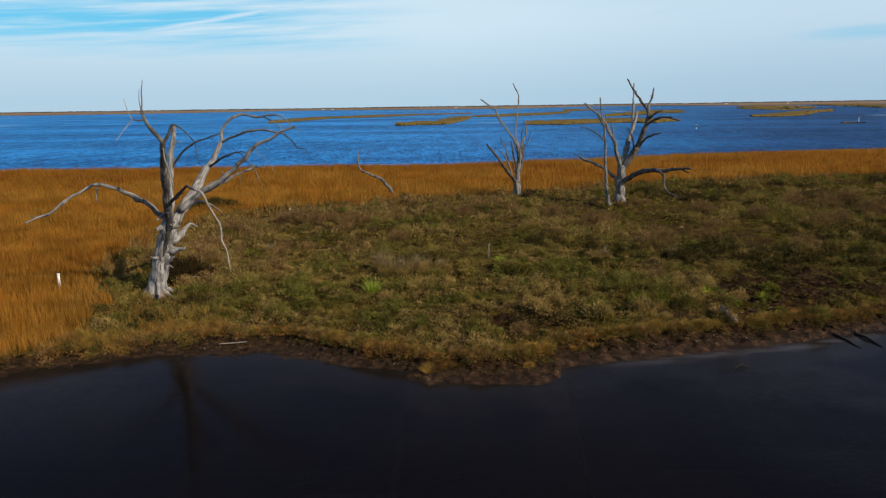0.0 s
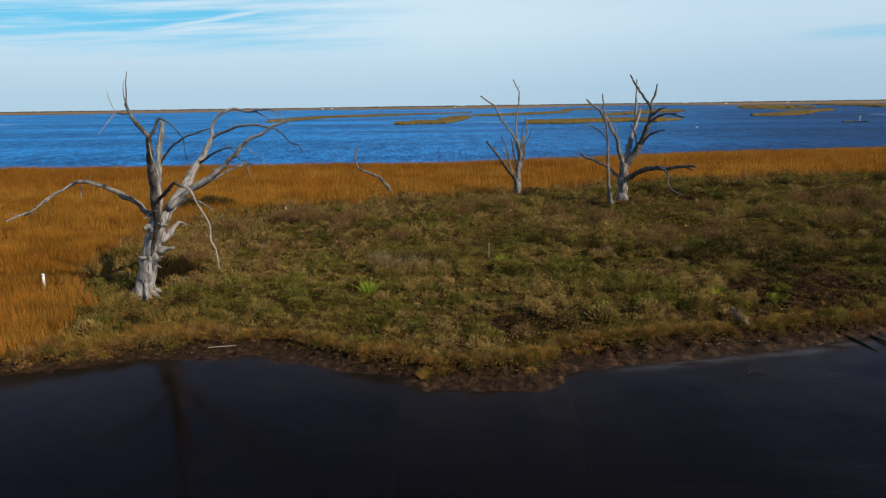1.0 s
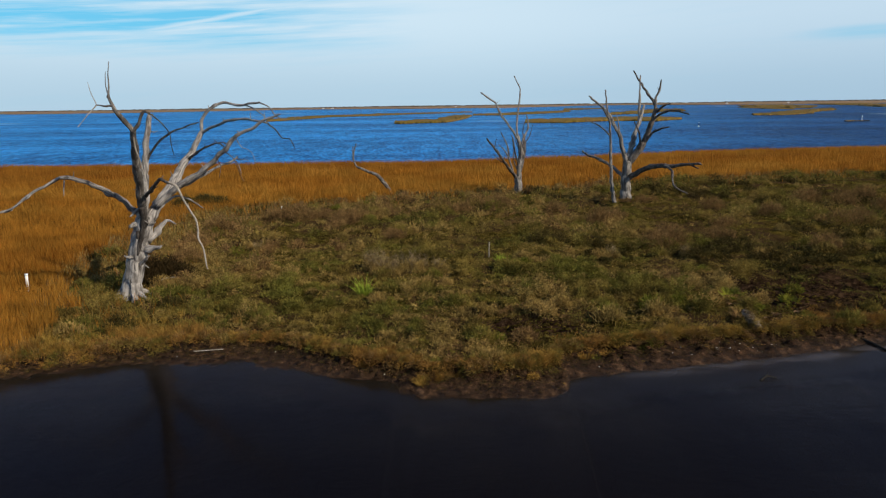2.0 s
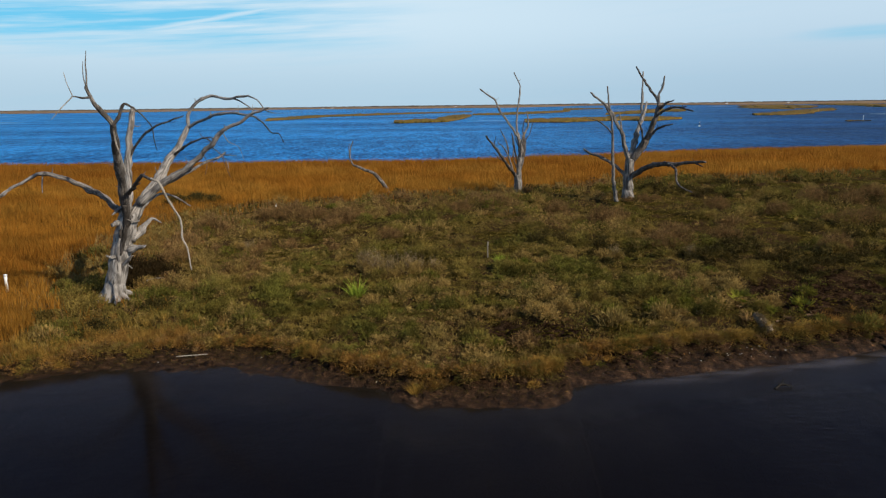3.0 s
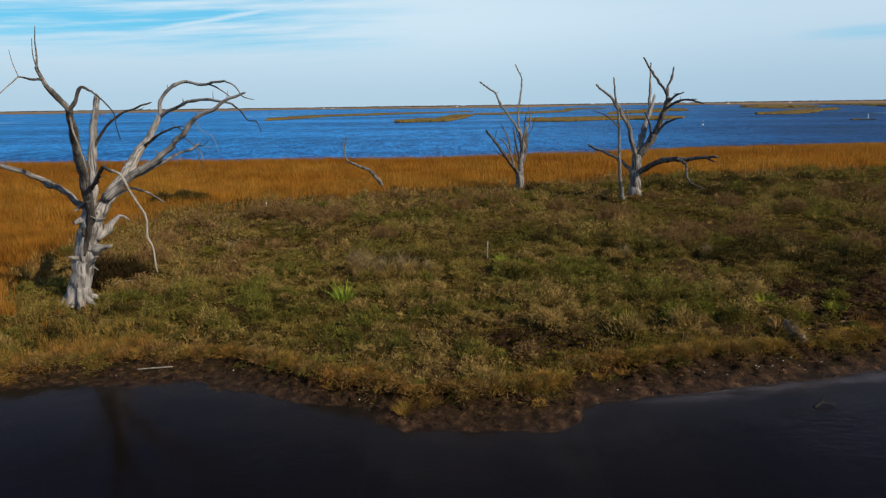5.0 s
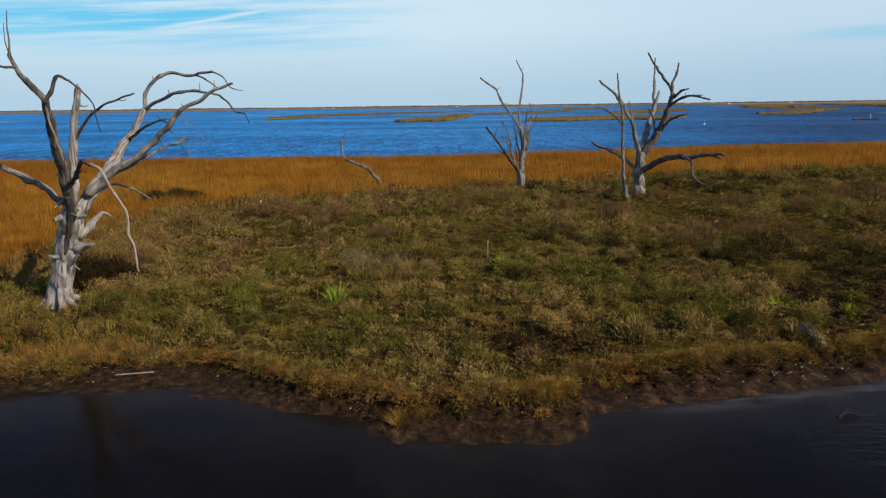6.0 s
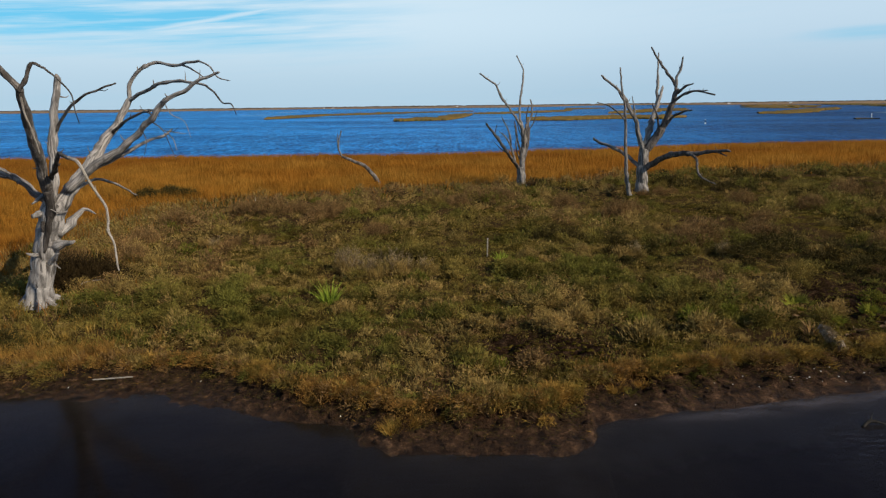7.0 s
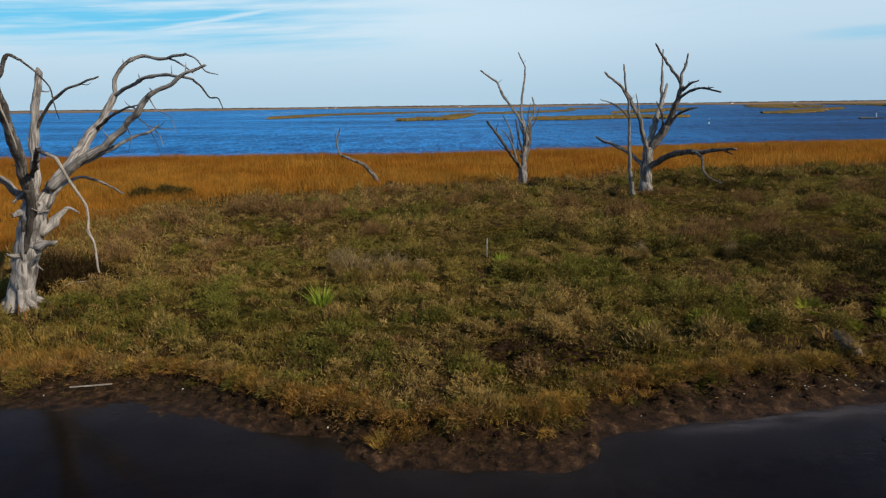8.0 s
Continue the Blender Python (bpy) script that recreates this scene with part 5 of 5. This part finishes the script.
def fan_leaf(length, count, rng):
    """A palmetto fan: stiff pointed fingers from the end of a stalk."""
    verts, faces = [(-0.008, 0, 0), (0.008, 0, 0), (0.006, 0, length * 0.5), (-0.006, 0, length * 0.5)], [(0, 1, 2, 3)]
    for k in range(count):
        a = (k / (count - 1) - 0.5) * 2.5
        n = length * 0.62 * (1 - 0.18 * abs(a)) * rng.uniform(0.85, 1.1)
        o = len(verts)
        c, s = math.cos(a), math.sin(a)
        z0 = length * 0.5
        verts += [(0, 0, z0), (s * n * 0.45 - c * 0.02, 0.015, z0 + c * n * 0.45 + s * 0.02), (s * n * 0.45 + c * 0.02, -0.015, z0 + c * n * 0.45 - s * 0.02), (s * n, rng.normal(0, 0.03), z0 + c * n)]
        faces += [(o, o + 1, o + 3), (o, o + 3, o + 2)]
    return verts, faces


def palmetto(x, y, size, leaves, dead):
    rng = np.random.default_rng(int(abs(x * 100)))
    base = thing("palmetto", (x, y, ground_at(x, y)), "small palmetto with stiff yellow-green fan leaves", "palmetto", "palmettos near the bank")
    for k in range(leaves):
        verts, faces = fan_leaf(size * rng.uniform(0.75, 1.1), 13, rng)
        old = k < dead
        turn = pose(0, 0, 0, 0, 0, k * 360 / leaves + rng.uniform(-20, 20)) @ pose(0, 0, 0, rng.uniform(75, 95) if old else rng.uniform(10, 55), 0, 0)
        mesh_object("frond", [turn @ Vector(v) for v in verts], faces, RUSTY if old else PALM, base, False)
    return base


def yucca(x, y, size, label):
    """Bright spiky clump of sword leaves."""
    rng = np.random.default_rng(3)
    base = thing("spiky_clump", (x, y, ground_at(x, y)), label, "plant")
    me = tuft_mesh("sword_leaves", 150, 0.14, size, 0.85, 0.040, SWORD, rng)
    new("sword_leaves", me).parent = base
    return base


def plant_lip_tufts():
    """Straw tufts that stand on the very edge of the bank."""
    rng = np.random.default_rng(14)
    kinds = [tuft_mesh("straw_tuft", 300, 0.17, 0.34, 1.2, 0.011, STRAW, rng) for _ in range(3)]
    spots = [(-0.6, 20.05, 1.2), (-0.3, 20.2, 1.1), (0.25, 20.45, 0.9), (0.9, 20.55, 1.0), (1.5, 20.75, 0.9), (1.9, 20.9, 1.1), (2.4, 20.85, 1.15), (2.8, 21.1, 1.0), (4.2, 21.9, 1.1), (4.8, 22.0, 0.9), (6.1, 22.7, 1.2), (-2.4, 21.3, 1.0)]
    spots += [(x, float(WATERLINE(x) + mud_width(np.array([x]), np.array([WATERLINE(x) + MUDWIDTH(x)]))[0]) + rng.uniform(0.05, 0.5), rng.uniform(0.6, 1.1)) for x in rng.uniform(-16, 17, 46)]
    for k, (x, y, size) in enumerate(spots):
        set_down(kinds[k % 3], "straw_tuft", x, y, size, k * 67, "straw-coloured grass tuft on the edge of the bank", "grass tuft", "straw tufts on the bank edge")


plant_tussocks()
plant_shrubs()
plant_lip_tufts()
palmetto(10.1, 25.9, 0.62, 8, 2)
palmetto(12.05, 25.7, 0.6, 8, 2)
palmetto(10.6, 24.75, 0.65, 11, 9)
yucca(-3.15, 27.5, 1.05, "bright yellow-green clump of sword-shaped leaves in the meadow")
yucca(2.4, 32.6, 0.6, "fresh green clump of upright sword-shaped leaves in the meadow")

# ---- loose things on the islet ----


def stick_thing(name, points, r0, r1, mat, label, category, part, extra=(), group=""):
    ob = thing(name, points[0], label, category, group)
    limb(ob, part, points, r0, r1, mat)
    for pts, a, b in extra:
        limb(ob, "twig", pts, a, b, mat)
    return ob


def z_on(x, y, up):
    return (x, y, ground_at(x, y) + up)


def board(name, a, b, width, thick, mat, label, category):
    """A split board lying from a to b, its corners worn."""
    a, b = Vector(a), Vector(b)
    along = (b - a).normalized()
    side = along.cross(Vector((0, 0, 1))).normalized() * width / 2
    up = Vector((0, 0, thick))
    line = [a.lerp(b, t) for t in (0, 0.04, 0.3, 0.62, 0.95, 1)]
    wide = [0.6, 1.0, 0.95, 1.05, 0.9, 0.45]
    verts, faces = [], []
    for p, w in zip(line, wide):
        verts += [p - side * w, p + side * w, p + side * w * 0.9 + up, p - side * w * 0.9 + up]
    for i in range(len(line) - 1):
        o = 4 * i
        faces += [(o + k, o + (k + 1) % 4, o + 4 + (k + 1) % 4, o + 4 + k) for k in range(4)]
    faces += [(3, 2, 1, 0), tuple(len(verts) - 4 + k for k in range(4))]
    ob = mesh_object(name, verts, faces, mat, None, False)
    ob.data.uv_layers.new(name="UVMap")
    return tagged(ob, label, category)


board("driftwood_board", z_on(-7.95, 22.72, 0.03), z_on(-7.05, 22.86, 0.04), 0.045, 0.02, DRIFT, "pale split driftwood board lying on the wet mud", "driftwood")
stick_thing("fallen_branch", [z_on(-12.0, 29.2, 0.10), z_on(-11.6, 29.45, 0.22), z_on(-11.15, 29.7, 0.26)], 0.035, 0.015, DRIFT, "short pale fallen branch lying in the grass", "branch", "branch",
            [([z_on(-11.5, 29.5, 0.22), z_on(-11.35, 29.35, 0.32)], 0.016, 0.006)])
stick_thing("fallen_branch", [z_on(-12.3, 22.4, 0.12), z_on(-12.05, 22.6, 0.2), z_on(-11.8, 22.7, 0.15)], 0.012, 0.006, WEATHERED, "thin dry stick lying in the bank grass", "branch", "branch")
stick_thing("sunken_timber", [(13.35, 23.55, 0.05), (13.5, 22.9, 0.045), (13.62, 22.1, -0.01)], 0.05, 0.03, SUNK, "black waterlogged timber lying half sunk in the creek", "timber", "log", group="sunken timbers")
stick_thing("sunken_timber", [(14.2, 23.45, 0.05), (14.3, 22.8, 0.045), (14.35, 22.1, -0.01)], 0.05, 0.03, SUNK, "black waterlogged timber lying half sunk in the creek", "timber", "log", group="sunken timbers")
stick_thing("snag_branch", [(8.75, 20.4, -0.02), (8.95, 20.5, 0.07), (9.2, 20.45, 0.03)], 0.04, 0.02, SUNK, "small dark branch poking out of the creek", "branch", "branch",
            [([(8.95, 20.5, 0.06), (9.05, 20.62, 0.17)], 0.02, 0.008)])
stick_thing("drift_branch", [z_on(15.9, 25.0, 0.05), z_on(16.6, 25.3, 0.2), z_on(17.6, 25.7, 0.15)], 0.05, 0.025, WEATHERED, "bleached branch washed up on the bank edge", "branch", "branch")


def marker_tube(x, y, height):
    """White plastic marker tube with a darker cap rim."""
    base = thing("marker_tube", (x, y, ground_at(x, y) + 0.2), "white plastic marker tube standing in golden reeds", "marker")
    line = [Vector((0, 0, -0.25)), Vector((0.0, 0, height * 0.5)), Vector((0.01, 0, height))]
    for name, part_line, r in (("tube", line, 0.055), ("rim", [Vector((0.01, 0, height - 0.05)), Vector((0.01, 0, height + 0.012))], 0.064)):
        verts, faces, _ = tube(part_line, [r] * len(part_line), 14, 0.0)
        mesh_object(name, verts, faces, WHITE, base)


marker_tube(-16.9, 28.8, 0.5)


def stake(x, y, height, r, mat, label):
    base = thing("stake", (x, y, ground_at(x, y)), label, "stake")
    verts, faces, uvs = tube([Vector((0, 0, -0.2)), Vector((0.01, 0, height * 0.6)), Vector((0.02, 0.01, height))], [r, r * 0.9, r * 0.75], 8, 0.2)
    ob = mesh_object("post", verts, faces, mat, base)
    layer = ob.data.uv_layers.new(name="UVMap")
    layer.data.foreach_set("uv", [c for q in uvs for c in q])


stake(1.9, 33.8, 0.74, 0.03, DRIFT, "thin pale wooden stake standing in the meadow")
stake(-11.95, 50.3, 0.26, 0.04, WHITE, "short white survey stake between brown shrubs")


def palm_log(x, y):
    """A toppled palm stump: a short grey trunk and its fibrous tan root ball."""
    base = thing("palm_log", (x, y, ground_at(x, y)), "toppled palm stump with a tan fibrous root ball on the bank", "palm log")
    rng = np.random.default_rng(5)
    verts, faces, o = [], [], 0
    for px, py, pz, r in ((-0.10, 0.30, 0.42, 0.075), (-0.07, 0.22, 0.36, 0.095), (-0.03, 0.14, 0.29, 0.11), (0.01, 0.06, 0.22, 0.11)):
        v, f = lump_mesh("boot", rng, 0.95)
        verts.append(v * r + [px, py, pz])
        faces.append(f + o)
        o += len(v)
    ob = mesh_object("log", np.concatenate(verts), np.concatenate(faces).tolist(), STUMP, base)
    ob.data.uv_layers.new(name="UVMap")
    v, f = lump_mesh("root_ball", rng, 0.9)
    ball = mesh_object("root_ball", v * 0.15 + [0.14, -0.14, 0.12], f.tolist(), STUMP, base)
    ball.data.uv_layers.new(name="UVMap")
    one = np.ones(1)
    root, way = dome_leaves(one * 0.14, one * -0.14, one * 0.02, one * 0.20, one * 0.28, 520, 0.0, 0.4)
    new("root_fibres", leaf_mesh("root_fibres", root, way, rng.uniform(0.06, 0.14, 520), rng.uniform(0.010, 0.020, 520), TAN)).parent = base
    k = 700
    along = rng.uniform(0, 1, k)
    hair = rng.normal(0, 1, (k, 3))
    hair /= np.linalg.norm(hair, axis=1)[:, None]
    root = np.stack([-0.10 + 0.12 * along, 0.30 - 0.24 * along, 0.42 - 0.20 * along], -1) + hair * (0.08 + 0.04 * along)[:, None]
    way = hair * 0.5 + np.array([0.35, -0.75, -0.3])
    new("trunk_fibres", leaf_mesh("trunk_fibres", root, way / np.linalg.norm(way, axis=1)[:, None], rng.uniform(0.08, 0.18, k), rng.uniform(0.014, 0.026, k), GREY)).parent = base
    dead = new("dead_leaves", tuft_mesh("dead_leaves", 60, 0.15, 0.45, 1.4, 0.03, BROWN, rng))
    dead.parent, dead.location = base, (-0.2, 0.6, 0.2)


palm_log(9.85, 23.72)


def mud_clods():
    """Slumped clods of turf and mud along the foot of the bank."""
    rng = np.random.default_rng(21)
    kinds = [lump_mesh("clod", rng, 0.42) for _ in range(5)]
    verts, faces, o = [], [], 0
    for k in range(1000):
        x = rng.uniform(-15, 16.5)
        w = float(mud_width(np.array([x]), np.array([WATERLINE(x) + MUDWIDTH(x)]))[0])
        y = float(WATERLINE(x)) + w * (1 - min(0.95, abs(rng.normal(0, 0.38))))
        size = rng.uniform(0.025, 0.075) * (1.7 if rng.uniform() < 0.15 else 1)
        v, f = kinds[k % 5]
        a = rng.uniform(0, 6.28)
        turn = np.array([[math.cos(a), -math.sin(a), 0], [math.sin(a), math.cos(a), 0], [0, 0, 1]])
        verts.append((v * [1.3, 1.0, 1.0]) @ turn.T * size + [x, y, ground_at(x, y) - size * 0.12])
        faces.append(f + o)
        o += len(v)
    small = [lump_mesh("clod", rng, 0.5, 1) for _ in range(5)]
    for k in range(2600):
        x, y = (rng.normal(2.4, 2.2), rng.normal(23.6, 0.9)) if k % 5 < 2 else (rng.normal(13.0, 4.0), rng.normal(27.0, 2.2))
        if rng.uniform() > trampled(x, y) + 0.1 or not dry(np.array([x]), np.array([y]))[0]:
            continue
        v, f = small[k % 5]
        size = rng.uniform(0.03, 0.085)
        verts.append(v * [1.2, 0.9, 1.0] * size + [x, y, ground_at(x, y)])
        faces.append(f + o)
        o += len(v)
    ob = mesh_object("mud_clods", np.concatenate(verts), np.concatenate(faces).tolist(), SOIL)
    tagged(ob, "dark wet clods of mud and torn turf along the bank", "mud clods", kind="stuff")


def oyster_shells():
    rng = np.random.default_rng(22)
    kinds = []
    for _ in range(2):
        v, f = lump_mesh("shell", rng, 0.28)
        me = bpy.data.meshes.new("oyster_shell")
        me.from_pydata([tuple(p) for p in v * [1.0, 0.6, 1.0]], [], f.tolist())
        me.materials.append(SHELL)
        kinds.append(me)
    for k in range(34):
        x = rng.normal(8.4, 0.9) if k < 26 else rng.uniform(-10, 13)
        y = float(WATERLINE(x)) + rng.uniform(0.25, 0.95) * float(MUDWIDTH(x))
        ob = new("oyster_shell", kinds[k % 2])
        s = rng.uniform(0.012, 0.028)
        ob.matrix_world = Matrix.Translation((x, y, ground_at(x, y) + s * 0.2)) @ pose(0, 0, 0, rng.uniform(-15, 15), 0, rng.uniform(0, 360)) @ Matrix.Diagonal((s, s, s, 1))
        tagged(ob, "small white oyster shell lying on dark mud", "shell", "oyster shells on the mud")


mud_clods()
oyster_shells()

# ---- lake: islands, far shore, buoy ----


def marsh_island(stations, height, label, seed):
    """A low reed island: stations from one end to the other, each with its near and its far shore (x, y, x, y)."""
    st = np.array(stations, float) * 0.965
    u = np.linspace(0, len(st) - 1, 150)
    xf, yf, xb, yb = (np.interp(u, np.arange(len(st)), st[:, k]) for k in range(4))
    ribs = (0.0, 0.015, 0.08, 0.2, 0.35, 0.5, 0.65, 0.8, 0.92, 0.985, 1.0)
    verts = []
    for x0, y0, x1, y1 in zip(xf, yf, xb, yb):
        deep = math.hypot(x1 - x0, y1 - y0)
        w0 = 0.10 * deep * float(value_noise(np.array([x0]), np.array([0.0]), 0.14, seed)[0]) + 2.5 * float(value_noise(np.array([x0]), np.array([3.0]), 0.5, seed)[0])
        for r in ribs:
            x, y = x0 + (x1 - x0) * r, y0 + (y1 - y0) * r + w0 * (1 - r)
            bumpy = height * (0.85 + 0.6 * float(value_noise(np.array([x]), np.array([y * 0.3]), 0.4, seed + 1)[0]))
            verts.append((x, y, -0.15 if r in (0.0, 1.0) else bumpy * (0.6 if r in (0.015, 0.985) else 1)))
    m = len(ribs)
    faces = [(i * m + k, (i + 1) * m + k, (i + 1) * m + k + 1, i * m + k + 1) for i in range(len(u) - 1) for k in range(m - 1)]
    return tagged(mesh_object("marsh_island", verts, faces, ISLE), label, "island", "marsh islands in the lake")


LOW = "low olive and gold marsh grass island in the blue lake"
marsh_island([(-100, 372, -112, 425), (-93, 422, -113, 516), (-88, 500, -103, 583), (-63, 530, -76, 637), (-29, 615, -31, 667), (19, 689, 18, 700)], 0.9, LOW, 71)
marsh_island([(-25, 298, -27.5, 335), (-13.7, 298, -16.5, 352), (-6, 306, -8, 361), (-3, 309, -6, 420), (3, 345, 1, 480), (9, 410, 8, 490), (13, 472, 12.3, 485)], 1.0, LOW, 72)
marsh_island([(14, 489, 15, 530), (33, 481, 40, 575), (58, 520, 71, 637), (93, 590, 112, 704), (110, 655, 115, 699)], 0.9, LOW, 73)
marsh_island([(120, 756, 158, 991), (155, 822, 184, 974), (187, 872, 198, 923)], 0.9, LOW, 70)
marsh_island([(29.6, 288, 33, 318), (44, 281, 53, 337), (60, 294, 71, 353), (72.5, 295, 87, 352), (83, 289, 104, 350), (102, 312, 103, 322)], 1.0, LOW, 74)
marsh_island([(96, 441, 104, 475), (103, 446, 148, 581), (150, 519, 215, 740), (190, 575, 225, 690)], 1.1, LOW, 75)
marsh_island([(160, 376, 168, 396), (174, 370, 205, 450), (216, 428, 285, 570), (293, 540, 342, 636)], 0.9, LOW, 76)
marsh_island([(445, 1096, 497, 1217), (300, 690, 560, 1290), (290, 630, 580, 1250), (363, 734, 538, 1087), (445, 860, 452, 875)], 1.0, LOW, 77)
marsh_island([(611, 1179, 640, 1250), (556, 1023, 760, 1450), (515, 873, 798, 1414), (417, 684, 678, 1112), (430, 640, 720, 1050)], 1.0, LOW, 78)
marsh_island([(141, 254.5, 142, 256.5), (146, 255, 147, 258), (151, 255.8, 150.5, 257)], 0.4, "tiny dark mud islet just above the lake", 79)


def far_shore():
    """The far side of the lake: a flat marsh that runs back to the horizon."""
    edge = lookup([(-4000, 1750), (-1400, 1500), (-895, 1350), (-635, 1260), (-500, 1500), (-410, 1720), (-250, 1640), (-44, 1390), (108, 1340), (250, 1580), (310, 1830), (470, 1830), (530, 1450), (700, 1300), (1000, 1250), (4000, 1300)])
    xs = steps((-4000, -1500, 120), (-1500, 1600, 14), (1600, 4000, 120))
    rows = (0, 4, 40, 160, 500, 1100, 2400)
    verts = []
    for x in xs:
        y = float(edge(x)) + 60 * float(value_noise(np.array([x]), np.array([0.0]), 0.012, 81)[0])
        for k, r in enumerate(rows):
            verts.append((x, min(4450, y + r), -0.2 if k == 0 else 0.9 + 0.5 * float(value_noise(np.array([x]), np.array([y + r]), 0.03, 82)[0])))
    m = len(rows)
    faces = [(i * m + k, (i + 1) * m + k, (i + 1) * m + k + 1, i * m + k + 1) for i in range(len(xs) - 1) for k in range(m - 1)]
    tagged(mesh_object("far_shore", verts, faces, FARLAND), "flat tan marsh land along the far side of the lake", "shore", kind="structure")


def far_woods():
    """A thin dark line of woods along the horizon, as many crowns."""
    rng = np.random.default_rng(31)
    kinds = [lump_mesh("crown", rng, 0.7, 1) for _ in range(4)]
    verts, faces, o = [], [], 0
    for k in range(1300):
        x = rng.uniform(-2300, 2300)
        thick = float(value_noise(np.array([x]), np.array([0.0]), 0.004, 91)[0])
        y = rng.uniform(2900, 3200)
        s = rng.uniform(2.4, 3.4) * (0.9 + 0.3 * thick)
        v, f = kinds[k % 4]
        verts.append(v * [s * 4.5, s, s] + [x, y, 0.8 + s * 0.5])
        faces.append(f + o)
        o += len(v)
    tagged(mesh_object("far_woods", np.concatenate(verts), np.concatenate(faces).tolist(), DARKTREES), "thin dark line of distant woods on the horizon", "woods", kind="stuff")


def far_house(x, y, w, h):
    base = thing("far_house", (x, y, 0.8), "tiny white house on the far shore", "house", "houses on the far shore")
    d = w * 0.7
    box = [(-w, -d, 0), (w, -d, 0), (w, d, 0), (-w, d, 0), (-w, -d, h), (w, -d, h), (w, d, h), (-w, d, h)]
    mesh_object("wall", box, [(0, 1, 5, 4), (1, 2, 6, 5), (2, 3, 7, 6), (3, 0, 4, 7)], HOUSE, base, False)
    roof = [(-w * 1.1, -d * 1.15, h), (w * 1.1, -d * 1.15, h), (w * 1.1, d * 1.15, h), (-w * 1.1, d * 1.15, h), (-w * 1.1, 0, h * 1.45), (w * 1.1, 0, h * 1.45)]
    mesh_object("roof", roof, [(0, 1, 5, 4), (2, 3, 4, 5), (0, 4, 3), (1, 2, 5), (3, 2, 1, 0)], WEATHERED, base, False)


far_shore()
far_woods()
for hx in (-355, -330, 740, 905, 1330, 8):
    far_house(hx, 1900, 2.2 + (hx % 7) * 0.15, 2.2)


def buoy(x, y):
    """White channel marker: float, post and topmark."""
    base = thing("channel_marker", (x, y, 0), "white channel marker post standing in the lake", "buoy")
    for name, z0, z1, r0, r1 in (("float", -0.3, 0.45, 0.26, 0.2), ("post", 0.4, 1.2, 0.07, 0.06), ("topmark", 1.15, 1.4, 0.12, 0.1)):
        verts, faces, _ = tube([Vector((0, 0, z0)), Vector((0, 0, (z0 + z1) / 2)), Vector((0, 0, z1))], [r0, (r0 + r1) / 2, r1], 12, 0.0)
        mesh_object(name, verts, faces, SUNK if name == "post" else WHITE, base)


buoy(74.4, 213.0)


def lake_post(x, y):
    base = thing("lake_post", (x, y, 0.1), "white post standing on the tiny mud islet", "post")
    verts, faces, _ = tube([Vector((0, 0, -0.2)), Vector((0, 0, 0.9)), Vector((0.02, 0, 1.7))], [0.12, 0.11, 0.10], 10, 0.1)
    mesh_object("post", verts, faces, WHITE, base)


lake_post(148.3, 256.2)


def bank_litter():
    """Dead straw, roots and broken stems lying on the mud and hanging from the torn edge."""
    x = RNG.uniform(-16, 17, 16000)
    y = WATERLINE(x) + mud_width(x, WATERLINE(x) + MUDWIDTH(x)) * (1.05 - np.abs(RNG.normal(0, 0.42, len(x))))
    ok = inland(x, y) > 0.05
    x, y = x[ok], y[ok]
    k = len(x)
    way = RNG.normal(0, 1, (k, 3)) * [1, 0.8, 0.25] + [0, -0.15, 0.05]
    way /= np.linalg.norm(way, axis=1)[:, None]
    root = np.stack([x, y, ground_z(x, y) + 0.012], -1)
    length, width = RNG.uniform(0.03, 0.15, k), RNG.uniform(0.006, 0.014, k)
    dark = RNG.uniform(0, 1, k) < 0.93
    for mask, mat, name, label in ((dark, RUSH, "root_litter", "dark torn roots and dead stems on the mud"), (~dark, STRAW, "straw_litter", "loose bits of straw on the mud")):
        tagged(new(name, leaf_mesh(name, root[mask], way[mask], length[mask], width[mask], mat)), label, "litter", kind="stuff")


bank_litter()
